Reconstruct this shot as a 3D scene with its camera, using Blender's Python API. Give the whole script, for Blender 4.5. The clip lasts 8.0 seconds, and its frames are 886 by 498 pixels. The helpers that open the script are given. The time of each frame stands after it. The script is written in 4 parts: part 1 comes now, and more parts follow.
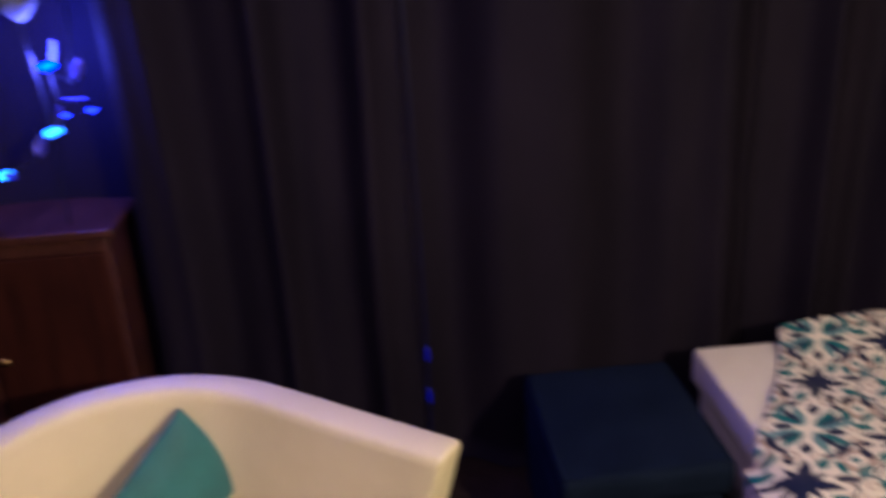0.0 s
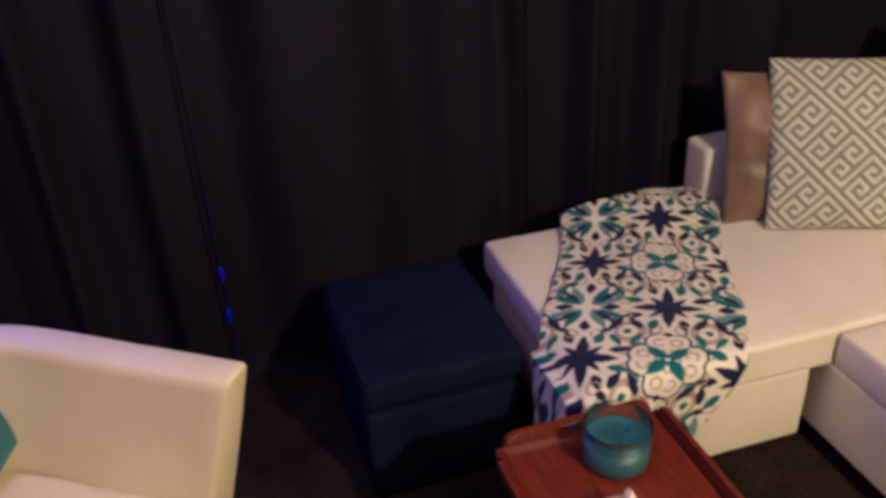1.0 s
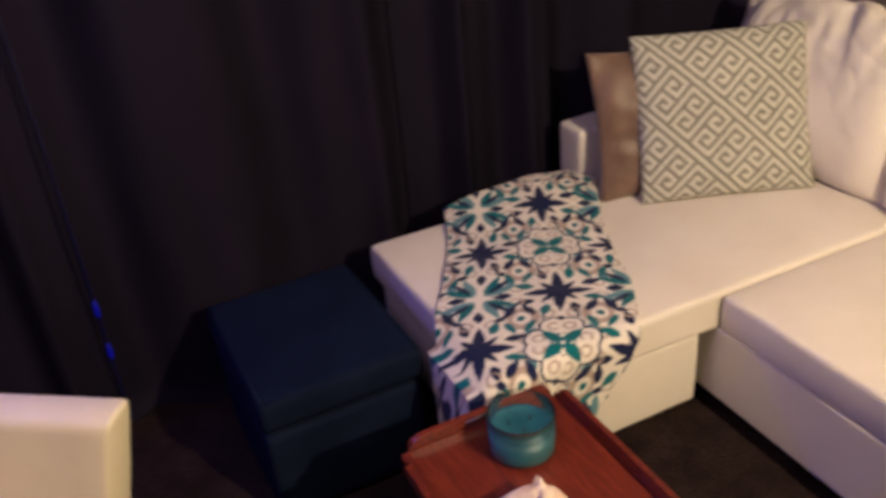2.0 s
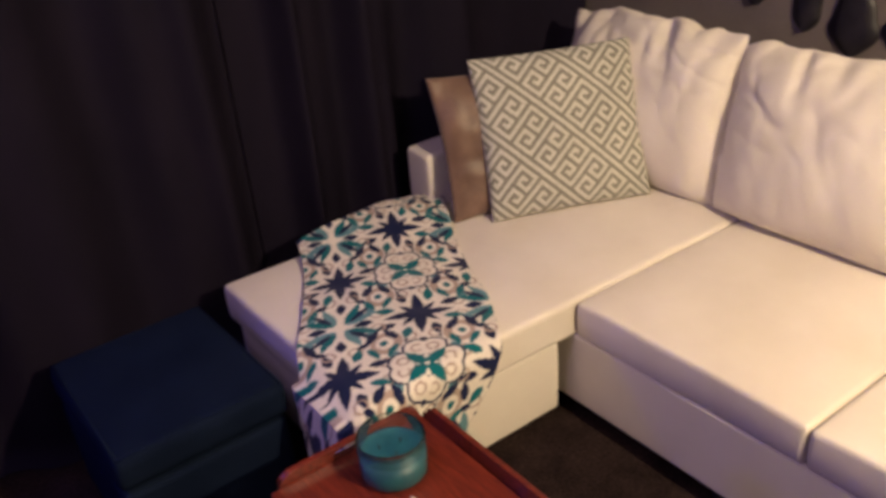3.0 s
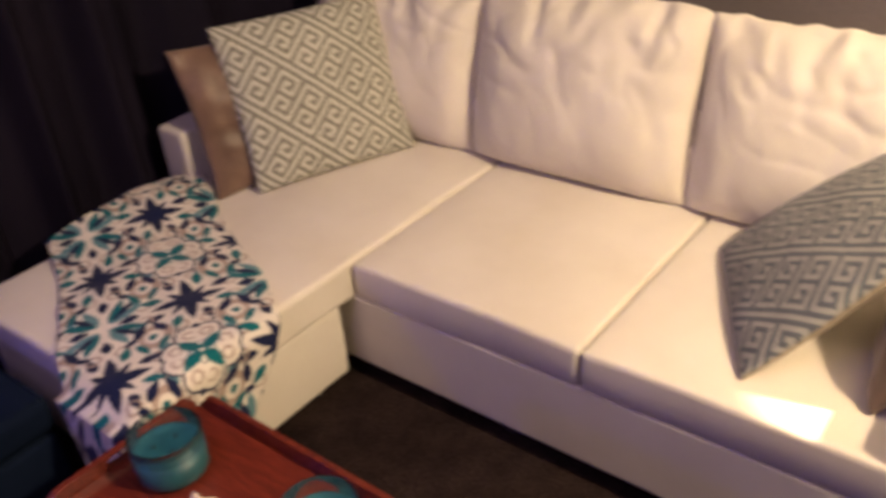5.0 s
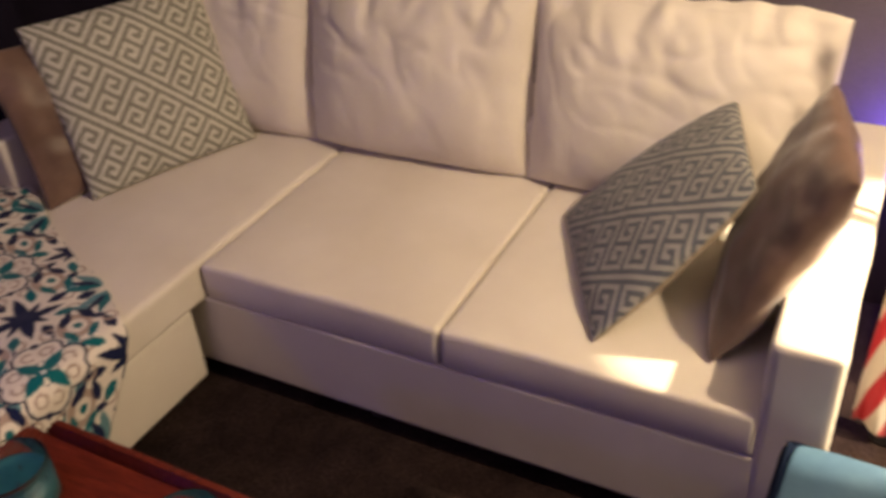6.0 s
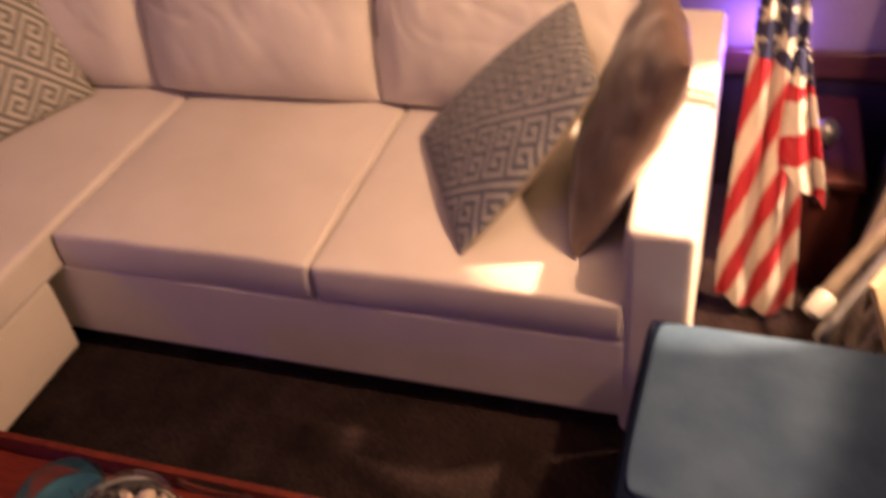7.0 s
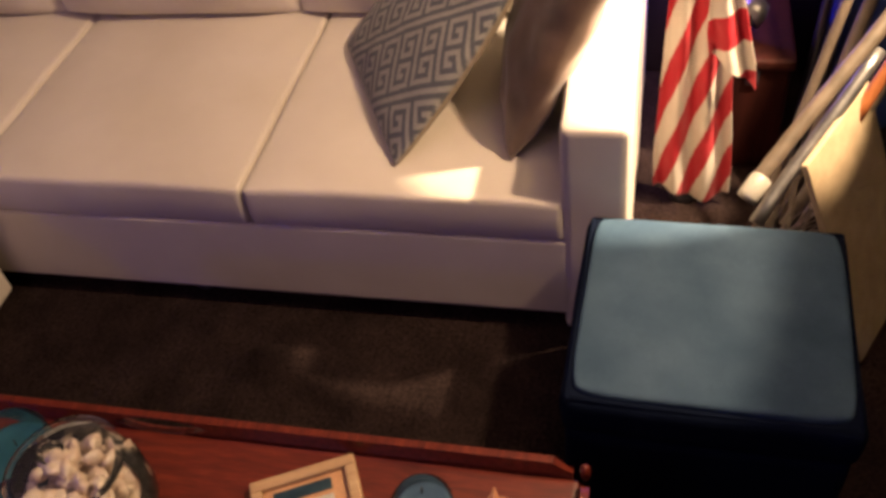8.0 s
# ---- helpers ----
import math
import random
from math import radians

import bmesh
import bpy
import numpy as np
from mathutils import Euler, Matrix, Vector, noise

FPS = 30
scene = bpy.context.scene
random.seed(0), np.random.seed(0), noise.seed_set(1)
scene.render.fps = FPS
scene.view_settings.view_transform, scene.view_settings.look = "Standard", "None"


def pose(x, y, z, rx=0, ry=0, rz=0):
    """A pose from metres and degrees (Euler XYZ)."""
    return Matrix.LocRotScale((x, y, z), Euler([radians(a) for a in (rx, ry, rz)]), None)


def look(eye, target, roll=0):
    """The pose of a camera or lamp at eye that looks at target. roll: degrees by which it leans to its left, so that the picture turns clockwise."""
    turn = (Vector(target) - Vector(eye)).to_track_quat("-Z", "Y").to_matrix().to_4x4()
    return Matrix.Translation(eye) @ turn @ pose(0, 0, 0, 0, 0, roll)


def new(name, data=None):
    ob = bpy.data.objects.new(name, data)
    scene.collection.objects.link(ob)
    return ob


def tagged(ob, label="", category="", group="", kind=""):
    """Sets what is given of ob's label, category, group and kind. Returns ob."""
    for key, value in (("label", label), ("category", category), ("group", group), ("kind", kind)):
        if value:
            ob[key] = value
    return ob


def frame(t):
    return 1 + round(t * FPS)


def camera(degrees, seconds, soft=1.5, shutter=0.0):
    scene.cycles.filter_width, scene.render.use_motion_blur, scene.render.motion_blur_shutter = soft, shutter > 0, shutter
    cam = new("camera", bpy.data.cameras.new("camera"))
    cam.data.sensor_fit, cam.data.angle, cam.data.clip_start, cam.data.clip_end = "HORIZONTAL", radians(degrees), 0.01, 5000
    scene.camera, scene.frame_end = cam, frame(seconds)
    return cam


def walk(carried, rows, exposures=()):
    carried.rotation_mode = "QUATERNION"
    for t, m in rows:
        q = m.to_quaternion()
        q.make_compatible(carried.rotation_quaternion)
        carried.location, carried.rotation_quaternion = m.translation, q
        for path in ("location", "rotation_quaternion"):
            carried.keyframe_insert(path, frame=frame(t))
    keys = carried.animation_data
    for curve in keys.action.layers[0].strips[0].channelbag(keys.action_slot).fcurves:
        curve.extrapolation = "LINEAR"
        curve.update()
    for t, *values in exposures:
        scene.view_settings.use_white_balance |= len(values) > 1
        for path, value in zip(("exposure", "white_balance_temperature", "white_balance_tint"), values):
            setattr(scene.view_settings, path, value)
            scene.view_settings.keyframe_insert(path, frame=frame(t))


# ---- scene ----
cam = camera(53.6, 8.0, soft=3.5, shutter=0.8)
PATH = [
    (0, (-1.508, -1.427, 1.665), (-1.395, 0.419, 0.905), -3.3),
    (0.5, (-1.497, -1.415, 1.655), (-1.111, 0.343, 0.782), -2.4),
    (1, (-1.405, -1.431, 1.679), (-0.935, 0.245, 0.694), -3.3),
    (2.5, (-1.378, -1.399, 1.637), (-0.515, 0.12, 0.663), -5.2),
    (3, (-1.377, -1.415, 1.625), (-0.381, 0.038, 0.678), -5.0),
    (3.5, (-1.388, -1.425, 1.618), (-0.365, 0.005, 0.664), -5.9),
    (4, (-1.378, -1.419, 1.615), (-0.356, -0.033, 0.598), -5.7),
    (4.5, (-1.338, -1.434, 1.612), (-0.181, -0.158, 0.596), -5.3),
    (5, (-1.298, -1.447, 1.599), (-0.014, -0.332, 0.546), -5.6),
    (6.5, (-1.266, -1.476, 1.604), (0.194, -0.759, 0.44), -5.9),
    (7, (-1.256, -1.508, 1.572), (0.186, -0.923, 0.316), -7.8),
    (7.5, (-1.243, -1.517, 1.552), (0.129, -1.052, 0.173), -9.1),
    (8, (-1.222, -1.521, 1.56), (0.102, -1.066, 0.131), -10.4),
]
walk(cam, [(t, look(eye, target, roll)) for t, eye, target, roll in PATH], exposures=[(0.0, 0.64, 5550, 8), (0.5, 0.45, 5900, 10), (1.0, 0.55, 5750, 10), (2.5, 0.68, 5800, 11), (4.5, 0.57, 5900, 12), (5.2, 0.45, 5950, 13), (6.4, -0.26, 5900, 18), (7.0, -0.14, 7300, 48), (7.5, -0.22, 7200, 46), (8.0, -0.28, 6500, 27)])

# ---- light ----
world = bpy.data.worlds.new("room_air")
world.use_nodes = True
world.node_tree.nodes["Background"].inputs[0].default_value = (0.30, 0.24, 0.34, 1)
world.node_tree.nodes["Background"].inputs[1].default_value = 0.03
scene.world = world


def lamp(name, kind, where, power, colour, size=0.1, aim=None, cone=90, blend=0.3):
    data = bpy.data.lights.new(name, kind)
    data.energy, data.color = power, colour
    if kind == "AREA":
        data.shape, data.size = "DISK", size
    else:
        data.shadow_soft_size = size
    if kind == "SPOT":
        data.spot_size, data.spot_blend = radians(cone), blend
    ob = new(name, data)
    ob.matrix_world = look(where, aim) if aim else Matrix.Translation(where)
    return ob


WARM = (1.0, 0.735, 0.41)
# the shaded lamp beyond the sofa's arm: the soft glow of its shade and the hard light below its rim
lamp("lamp_shade_glow", "SPOT", (-0.17, -2.30, 2.16), 188, WARM, 0.045, (-0.007, -1.30, 2.16), 145.6, 0.02)
lamp("lamp_bulb", "SPOT", (0.30, -2.25, 1.47), 420, (1.0, 0.77, 0.44), 0.03, (0.30, -1.579, 0.475), 34.5, 0.12)
# coloured LED lights: a string by the curtain's edge, a strip behind the sofa
lamp("led_string_glow", "POINT", (-2.33, 0.86, 1.33), 16, (0.10, 0.10, 1.0), 0.05)
lamp("led_strip_glow", "POINT", (0.92, -1.55, 0.50), 7.0, (0.22, 0.12, 1.0), 0.03)
# unseen fill lamp added below the ceiling to tint upward faces violet
lamp("violet_fill", "AREA", (-1.7, -0.25, 2.36), 8.5, (0.86, 0.56, 0.98), 1.1, (-0.8, 0.1, 0.3))

# ---- materials ----


def nodes_of(name):
    m = bpy.data.materials.new(name)
    m.use_nodes = True
    return m, m.node_tree.nodes, m.node_tree.links, m.node_tree.nodes["Principled BSDF"]


def noise_tex(n, l, scale, detail=4, rough=0.55, coord="Object", stretch=(1, 1, 1)):
    tc, mp, tx = n.new("ShaderNodeTexCoord"), n.new("ShaderNodeMapping"), n.new("ShaderNodeTexNoise")
    mp.inputs["Scale"].default_value = stretch
    tx.inputs["Scale"].default_value, tx.inputs["Detail"].default_value, tx.inputs["Roughness"].default_value = scale, detail, rough
    l.new(tc.outputs[coord], mp.inputs[0])
    l.new(mp.outputs[0], tx.inputs["Vector"])
    return tx


def ramp(n, l, source, stops):
    r = n.new("ShaderNodeValToRGB")
    e = r.color_ramp.elements
    while len(e) < len(stops):
        e.new(0.5)
    for item, (p, c) in zip(e, stops):
        item.position, item.color = p, (*c, 1)
    l.new(source, r.inputs[0])
    return r


def bump(n, l, bsdf, source, strength, dist):
    b = n.new("ShaderNodeBump")
    b.inputs["Strength"].default_value, b.inputs["Distance"].default_value = strength, dist
    l.new(source, b.inputs["Height"])
    prior = bsdf.inputs["Normal"].links
    if prior:
        l.new(prior[0].from_socket, b.inputs["Normal"])
    l.new(b.outputs[0], bsdf.inputs["Normal"])


def mix(n, l, fac, a, b, mode="MIX"):
    x = n.new("ShaderNodeMix")
    x.data_type, x.blend_type = "RGBA", mode
    if isinstance(fac, float):
        x.inputs[0].default_value = fac
    else:
        l.new(fac, x.inputs[0])
    for sock, v in ((6, a), (7, b)):
        if isinstance(v, tuple):
            x.inputs[sock].default_value = (*v, 1)
        else:
            l.new(v, x.inputs[sock])
    return x.outputs[2]


def surface(name, dark, light, scale=6, rough=0.6, grain=220, grain_depth=0.0006, metal=0.0, sheen=0.0, coat=0.0, stretch=(1, 1, 1), wear=0.12, spec=0.5):
    """Two scales of colour change and a fine relief."""
    m, n, l, p = nodes_of(name)
    big, fine = noise_tex(n, l, scale, stretch=stretch), noise_tex(n, l, grain, 3, stretch=stretch)
    c = ramp(n, l, big.outputs[0], [(0.3, dark), (0.7, light)]).outputs[0]
    g = ramp(n, l, fine.outputs[0], [(0.3, (1 - wear,) * 3), (0.7, (1 + wear * 0.4,) * 3)]).outputs[0]
    l.new(mix(n, l, 1.0, c, g, "MULTIPLY"), p.inputs["Base Color"])
    rr = n.new("ShaderNodeMapRange")
    rr.inputs["To Min"].default_value, rr.inputs["To Max"].default_value = rough - 0.07, rough + 0.07
    l.new(big.outputs[0], rr.inputs[0])
    l.new(rr.outputs[0], p.inputs["Roughness"])
    p.inputs["Metallic"].default_value, p.inputs["Sheen Weight"].default_value, p.inputs["Coat Weight"].default_value = metal, sheen, coat
    p.inputs["Coat Roughness"].default_value, p.inputs["Specular IOR Level"].default_value = 0.12, spec
    bump(n, l, p, fine.outputs[0], 0.6, grain_depth)
    return m


def patterned(name, rough=0.8, weave=420, sheen=0.1, fade=0.15):
    """Cloth whose printed or woven colours are stored on the mesh."""
    m, n, l, p = nodes_of(name)
    a = n.new("ShaderNodeAttribute")
    a.attribute_name = "dye"
    fine, big = noise_tex(n, l, weave, 2), noise_tex(n, l, 9)
    g = ramp(n, l, fine.outputs[0], [(0.3, (1 - fade,) * 3), (0.7, (1.05,) * 3)]).outputs[0]
    h = ramp(n, l, big.outputs[0], [(0.3, (0.9,) * 3), (0.7, (1.04,) * 3)]).outputs[0]
    l.new(mix(n, l, 1.0, mix(n, l, 1.0, a.outputs[0], g, "MULTIPLY"), h, "MULTIPLY"), p.inputs["Base Color"])
    p.inputs["Roughness"].default_value, p.inputs["Sheen Weight"].default_value, p.inputs["Specular IOR Level"].default_value = rough, sheen, 0.15
    bump(n, l, p, fine.outputs[0], 0.5, 0.0006)
    return m


def leather(name="cream_faux_leather", dark=(0.67, 0.61, 0.52), light=(0.77, 0.715, 0.63)):
    m, n, l, p = nodes_of(name)
    big, crease, fine = noise_tex(n, l, 3.5), noise_tex(n, l, 14, 5), noise_tex(n, l, 330, 2)
    c = ramp(n, l, big.outputs[0], [(0.3, dark), (0.7, light)]).outputs[0]
    l.new(c, p.inputs["Base Color"])
    rr = n.new("ShaderNodeMapRange")
    rr.inputs["To Min"].default_value, rr.inputs["To Max"].default_value = 0.46, 0.62
    l.new(crease.outputs[0], rr.inputs[0])
    l.new(rr.outputs[0], p.inputs["Roughness"])
    bump(n, l, p, fine.outputs[0], 0.35, 0.0004)
    bump(n, l, p, crease.outputs[0], 0.22, 0.004)
    p.inputs["Specular IOR Level"].default_value = 0.35
    return m


def glow(name, colour, strength, base=1.0):
    m, n, l, p = nodes_of(name)
    p.inputs["Base Color"].default_value = (*(c * base for c in colour), 1)
    p.inputs["Emission Color"].default_value, p.inputs["Emission Strength"].default_value = (*colour, 1), strength
    return m


def glass(name, tint=(0.93, 0.95, 0.94)):
    """Thin clear glass with a pale haze mixed in for its light rims: light passes straight on, and grazing light is
    mirrored.
    """
    m, n, l, p = nodes_of(name)
    clear, shine, f, both = n.new("ShaderNodeBsdfTransparent"), n.new("ShaderNodeBsdfGlossy"), n.new("ShaderNodeFresnel"), n.new("ShaderNodeMixShader")
    clear.inputs[0].default_value, shine.inputs["Roughness"].default_value, f.inputs[0].default_value = (*tint, 1), 0.04, 1.2
    l.new(f.outputs[0], both.inputs[0])
    l.new(clear.outputs[0], both.inputs[1])
    l.new(shine.outputs[0], both.inputs[2])
    # whitish light on the glass rims, put in as a faint diffuse haze
    rim_haze, film = n.new("ShaderNodeBsdfDiffuse"), n.new("ShaderNodeMixShader")
    rim_haze.inputs[0].default_value, film.inputs[0].default_value = (0.8, 0.8, 0.78, 1), 0.012
    l.new(both.outputs[0], film.inputs[1])
    l.new(rim_haze.outputs[0], film.inputs[2])
    l.new(film.outputs[0], n["Material Output"].inputs[0])
    return m


def mahogany():
    m, n, l, p = nodes_of("red_mahogany_lacquer")
    grain, fig = noise_tex(n, l, 9, 6, 0.65, stretch=(9, 0.9, 9)), noise_tex(n, l, 60, 4, 0.6, stretch=(6, 0.5, 6))
    c = ramp(n, l, grain.outputs[0], [(0.28, (0.060, 0.008, 0.004)), (0.55, (0.155, 0.022, 0.010)), (0.75, (0.23, 0.040, 0.016))]).outputs[0]
    g = ramp(n, l, fig.outputs[0], [(0.35, (0.72,) * 3), (0.6, (1.0,) * 3)]).outputs[0]
    l.new(mix(n, l, 1.0, c, g, "MULTIPLY"), p.inputs["Base Color"])
    p.inputs["Roughness"].default_value, p.inputs["Coat Weight"].default_value, p.inputs["Coat Roughness"].default_value = 0.38, 0.5, 0.16
    bump(n, l, p, fig.outputs[0], 0.2, 0.0006)
    return m


LEATHER = leather()
TUB_LEATHER = leather("yellowed_cream_leather", (0.66, 0.59, 0.42), (0.76, 0.68, 0.51))
CARPET = surface("brown_carpet", (0.014, 0.0090, 0.0085), (0.036, 0.0235, 0.021), 9, 0.95, 120, 0.008, sheen=0.0, wear=0.65, spec=0.03)
CURTAIN = surface("aubergine_blackout_cloth", (0.0076, 0.0060, 0.0125), (0.0125, 0.0095, 0.0190), 5, 0.75, 500, 0.0004, sheen=0.0, stretch=(1, 1, 0.3), spec=0.06)
WALL = surface("taupe_wall_paint", (0.125, 0.105, 0.098), (0.155, 0.130, 0.120), 3, 0.75, 160, 0.0006)
CEILING = surface("white_ceiling_paint", (0.68, 0.66, 0.62), (0.76, 0.74, 0.70), 3, 0.85, 120, 0.001)
RAIL = surface("dark_stained_wood", (0.030, 0.010, 0.008), (0.07, 0.022, 0.016), 8, 0.4, 90, 0.0005, coat=0.2, stretch=(6, 0.6, 6))
DARK_RED = surface("dark_red_wood", (0.018, 0.0035, 0.0025), (0.038, 0.008, 0.005), 8, 0.65, 90, 0.0005, spec=0.15, stretch=(6, 6, 0.6))
DARK_PANEL = surface("dark_wall_panelling", (0.010, 0.007, 0.012), (0.020, 0.013, 0.020), 6, 0.5, 90, 0.0005, stretch=(6, 6, 0.6), spec=0.2)
NAVY = surface("navy_linen_cloth", (0.0035, 0.0072, 0.020), (0.007, 0.0125, 0.031), 7, 0.85, 520, 0.0009, sheen=0.0, wear=0.3, spec=0.06)
# lamplit look of the navy lid put into the colour; reused as wax
LIT_TOP_BLUE = surface("lamplit_lid_blue", (0.040, 0.082, 0.132), (0.077, 0.136, 0.202), 8, 0.8, 420, 0.0006, spec=0.1, wear=0.14)
TEAL = surface("teal_velvet_cloth", (0.008, 0.10, 0.11), (0.016, 0.16, 0.17), 8, 0.65, 380, 0.0008, sheen=0.4)
TAUPE = surface("taupe_velvet_cloth", (0.11, 0.064, 0.046), (0.21, 0.128, 0.088), 9, 0.42, 350, 0.0008, sheen=0.35, spec=0.3)
MAHOGANY = mahogany()
BRASS = surface("worn_brass", (0.45, 0.28, 0.10), (0.65, 0.43, 0.17), 30, 0.28, 200, 0.0002, metal=1.0)
DARK_PLASTIC = surface("black_leg_plastic", (0.012, 0.011, 0.011), (0.022, 0.02, 0.02), 20, 0.5)
CLEAR = glass("clear_glass")
WAX = surface("teal_candle_wax", (0.010, 0.068, 0.092), (0.022, 0.118, 0.145), 25, 0.45, 300, 0.0005)
WICK = surface("charred_wick", (0.015, 0.012, 0.01), (0.05, 0.04, 0.03), 60, 0.9)
SHELL = surface("cream_pink_shell", (0.62, 0.42, 0.32), (0.82, 0.70, 0.56), 26, 0.4, 160, 0.0012, wear=0.2)
AMBER = surface("amber_shell", (0.40, 0.16, 0.07), (0.62, 0.33, 0.18), 22, 0.35, 120, 0.001)
PINE = surface("pale_wood", (0.42, 0.26, 0.13), (0.58, 0.40, 0.22), 9, 0.5, 90, 0.0006, stretch=(1, 7, 7))
CREAM_POLE = surface("cream_painted_wood", (0.072, 0.056, 0.039), (0.13, 0.10, 0.072), 14, 0.45, 120, 0.0006)
METAL = surface("grey_tube_metal", (0.14, 0.14, 0.138), (0.24, 0.235, 0.225), 25, 0.45, 200, 0.0003, metal=0.85)
WHITE_PLASTIC = surface("white_plastic", (0.22, 0.205, 0.175), (0.31, 0.295, 0.25), 20, 0.4)
ORANGE_WOOD = surface("orange_stained_wood", (0.24, 0.075, 0.02), (0.38, 0.13, 0.04), 12, 0.4, 80, 0.0006)
BLUE_BAG = surface("blue_nylon_cloth", (0.012, 0.025, 0.11), (0.02, 0.045, 0.18), 9, 0.6, 400, 0.0005)
DARK_METAL = surface("dark_bronze_metal", (0.012, 0.011, 0.016), (0.03, 0.026, 0.032), 20, 0.5, 150, 0.0006, metal=0.4)
BOARD = surface("pale_plywood", (0.33, 0.25, 0.15), (0.45, 0.35, 0.22), 5, 0.6, 70, 0.0006, stretch=(4, 4, 0.5))
PICTURE_DARK = surface("dark_print_ink", (0.01, 0.03, 0.05), (0.03, 0.07, 0.09), 30, 0.3)
PICTURE_PALE = surface("pale_print_ink", (0.40, 0.42, 0.38), (0.6, 0.6, 0.54), 30, 0.3)
PICTURE_SAND = surface("sand_print_ink", (0.5, 0.27, 0.13), (0.62, 0.36, 0.2), 30, 0.3)
BLUE_LED = glow("blue_led_light", (0.02, 0.03, 1.0), 5)
CYAN_LED = glow("cyan_led_light", (0.03, 0.16, 1.0), 7)
FAINT_LED = glow("faint_blue_led", (0.01, 0.01, 1.0), 0.10, 0.02)
SLIT_GLOW = glow("blue_slit_glow", (0.01, 0.01, 1.0), 0.006, 0.01)
LED_TAPE = glow("violet_led_tape", (0.22, 0.10, 1.0), 5)
DRY_GRASS = surface("dried_grass_blades", (0.10, 0.085, 0.065), (0.20, 0.17, 0.13), 30, 0.7)
COTTON = surface("grey_white_silk_petals", (0.08, 0.085, 0.065), (0.16, 0.16, 0.13), 12, 0.8)
# the LED lights' blue glow put into a leaf colour
BLUE_GLOW_LEAF = surface("blue_glow_leaf", (0.05, 0.045, 0.22), (0.09, 0.08, 0.34), 14, 0.4)
THROW = patterned("printed_throw_cloth")
KEY_CLOTH = patterned("woven_key_cloth", weave=300, fade=0.25)
FLAG_CLOTH = patterned("flag_nylon", 0.5, 600, 0.2, 0.1)

# ---- building helpers ----


def mesh_of(name, verts, faces, material, smooth=True, dye=None):
    me = bpy.data.meshes.new(name)
    me.from_pydata([tuple(map(float, v)) for v in verts], [], [tuple(map(int, f)) for f in faces])
    me.materials.append(material)
    if smooth:
        me.polygons.foreach_set("use_smooth", [True] * len(me.polygons))
    if dye is not None:
        a = me.attributes.new("dye", "FLOAT_COLOR", "POINT")
        a.data.foreach_set("color", np.c_[dye, np.ones(len(dye))].astype(np.float32).ravel())
    me.update()
    return me


def piece(name, me, parent=None, m=None, label=""):
    ob = new(name, me)
    ob.parent = parent
    if m is not None:
        ob.matrix_basis = m
    return tagged(ob, label)


def part(name, bm, material, parent, label="", smooth=True):
    me = bpy.data.meshes.new(name)
    bm.to_mesh(me)
    bm.free()
    me.materials.append(material)
    if smooth:
        me.polygons.foreach_set("use_smooth", [True] * len(me.polygons))
    ob = new(name, me)
    ob.parent = parent
    return tagged(ob, label)


def thing(name, label, category, where=(0, 0, 0), turn=0, group="", kind=""):
    ob = new(name)
    ob.matrix_basis = pose(*where, 0, 0, turn)
    return tagged(ob, label, category, group, kind)


def steps(h, r, n):
    edge = [-h, -h + 0.12 * r, -h + 0.4 * r, -h + r]
    if n > 1 and h - r > 0.03:
        edge.append(-h + r + 0.006)
    mid = list(np.linspace(-h + r, h - r, n + 1)[1:-1])
    return np.array(edge + mid + [-a for a in reversed(edge)])


def rbox(size, r, n=(6, 6, 3), crown=0.0, wob=0.0, seed=0.0, shape=None):
    """A box with rounded edges as vertices and faces: crown lifts the middle of its top, wob makes its faces uneven."""
    half = np.array(size) / 2
    r = min(r, *(half * 0.98))
    ax = [steps(half[i], r, n[i]) for i in range(3)]
    ids, verts, faces = {}, [], []

    def vid(p):
        k = tuple(np.round(p, 6))
        if k not in ids:
            ids[k] = len(verts)
            inner = np.clip(p, -half + r, half - r)
            d = p - inner
            ln = np.linalg.norm(d)
            q = inner + d / ln * r if ln > 1e-9 else np.array(p, float)
            verts.append(q)
        return ids[k]

    for a in range(3):
        b, c = (a + 1) % 3, (a + 2) % 3
        for s in (-1, 1):
            for i in range(len(ax[b]) - 1):
                for j in range(len(ax[c]) - 1):
                    quad = []
                    for di, dj in ((0, 0), (1, 0), (1, 1), (0, 1)):
                        p = np.zeros(3)
                        p[a], p[b], p[c] = s * half[a], ax[b][i + di], ax[c][j + dj]
                        quad.append(vid(p))
                    faces.append(quad if s > 0 else quad[::-1])
    v = np.array(verts)
    u = v / half
    v[:, 2] += crown * (u[:, 2] > 0) * (1 - u[:, 0] ** 2).clip(0) * (1 - u[:, 1] ** 2).clip(0)
    if wob:
        v += np.array([[noise.noise(Vector((p[0] * 5 + seed, p[1] * 5, p[2] * 5 + k * 7.3))) for k in range(3)] for p in v]) * wob
    if shape:
        v = shape(v, u)
    return v, faces


def block(name, size, r, material, parent, where, turn=(0, 0, 0), label="", n=(6, 6, 3), crown=0.0, wob=0.0, seed=0.0, shape=None):
    v, f = rbox(size, r, n, crown, wob, seed, shape)
    return piece(name, mesh_of(name, v, f, material), parent, pose(*where, *turn), label)


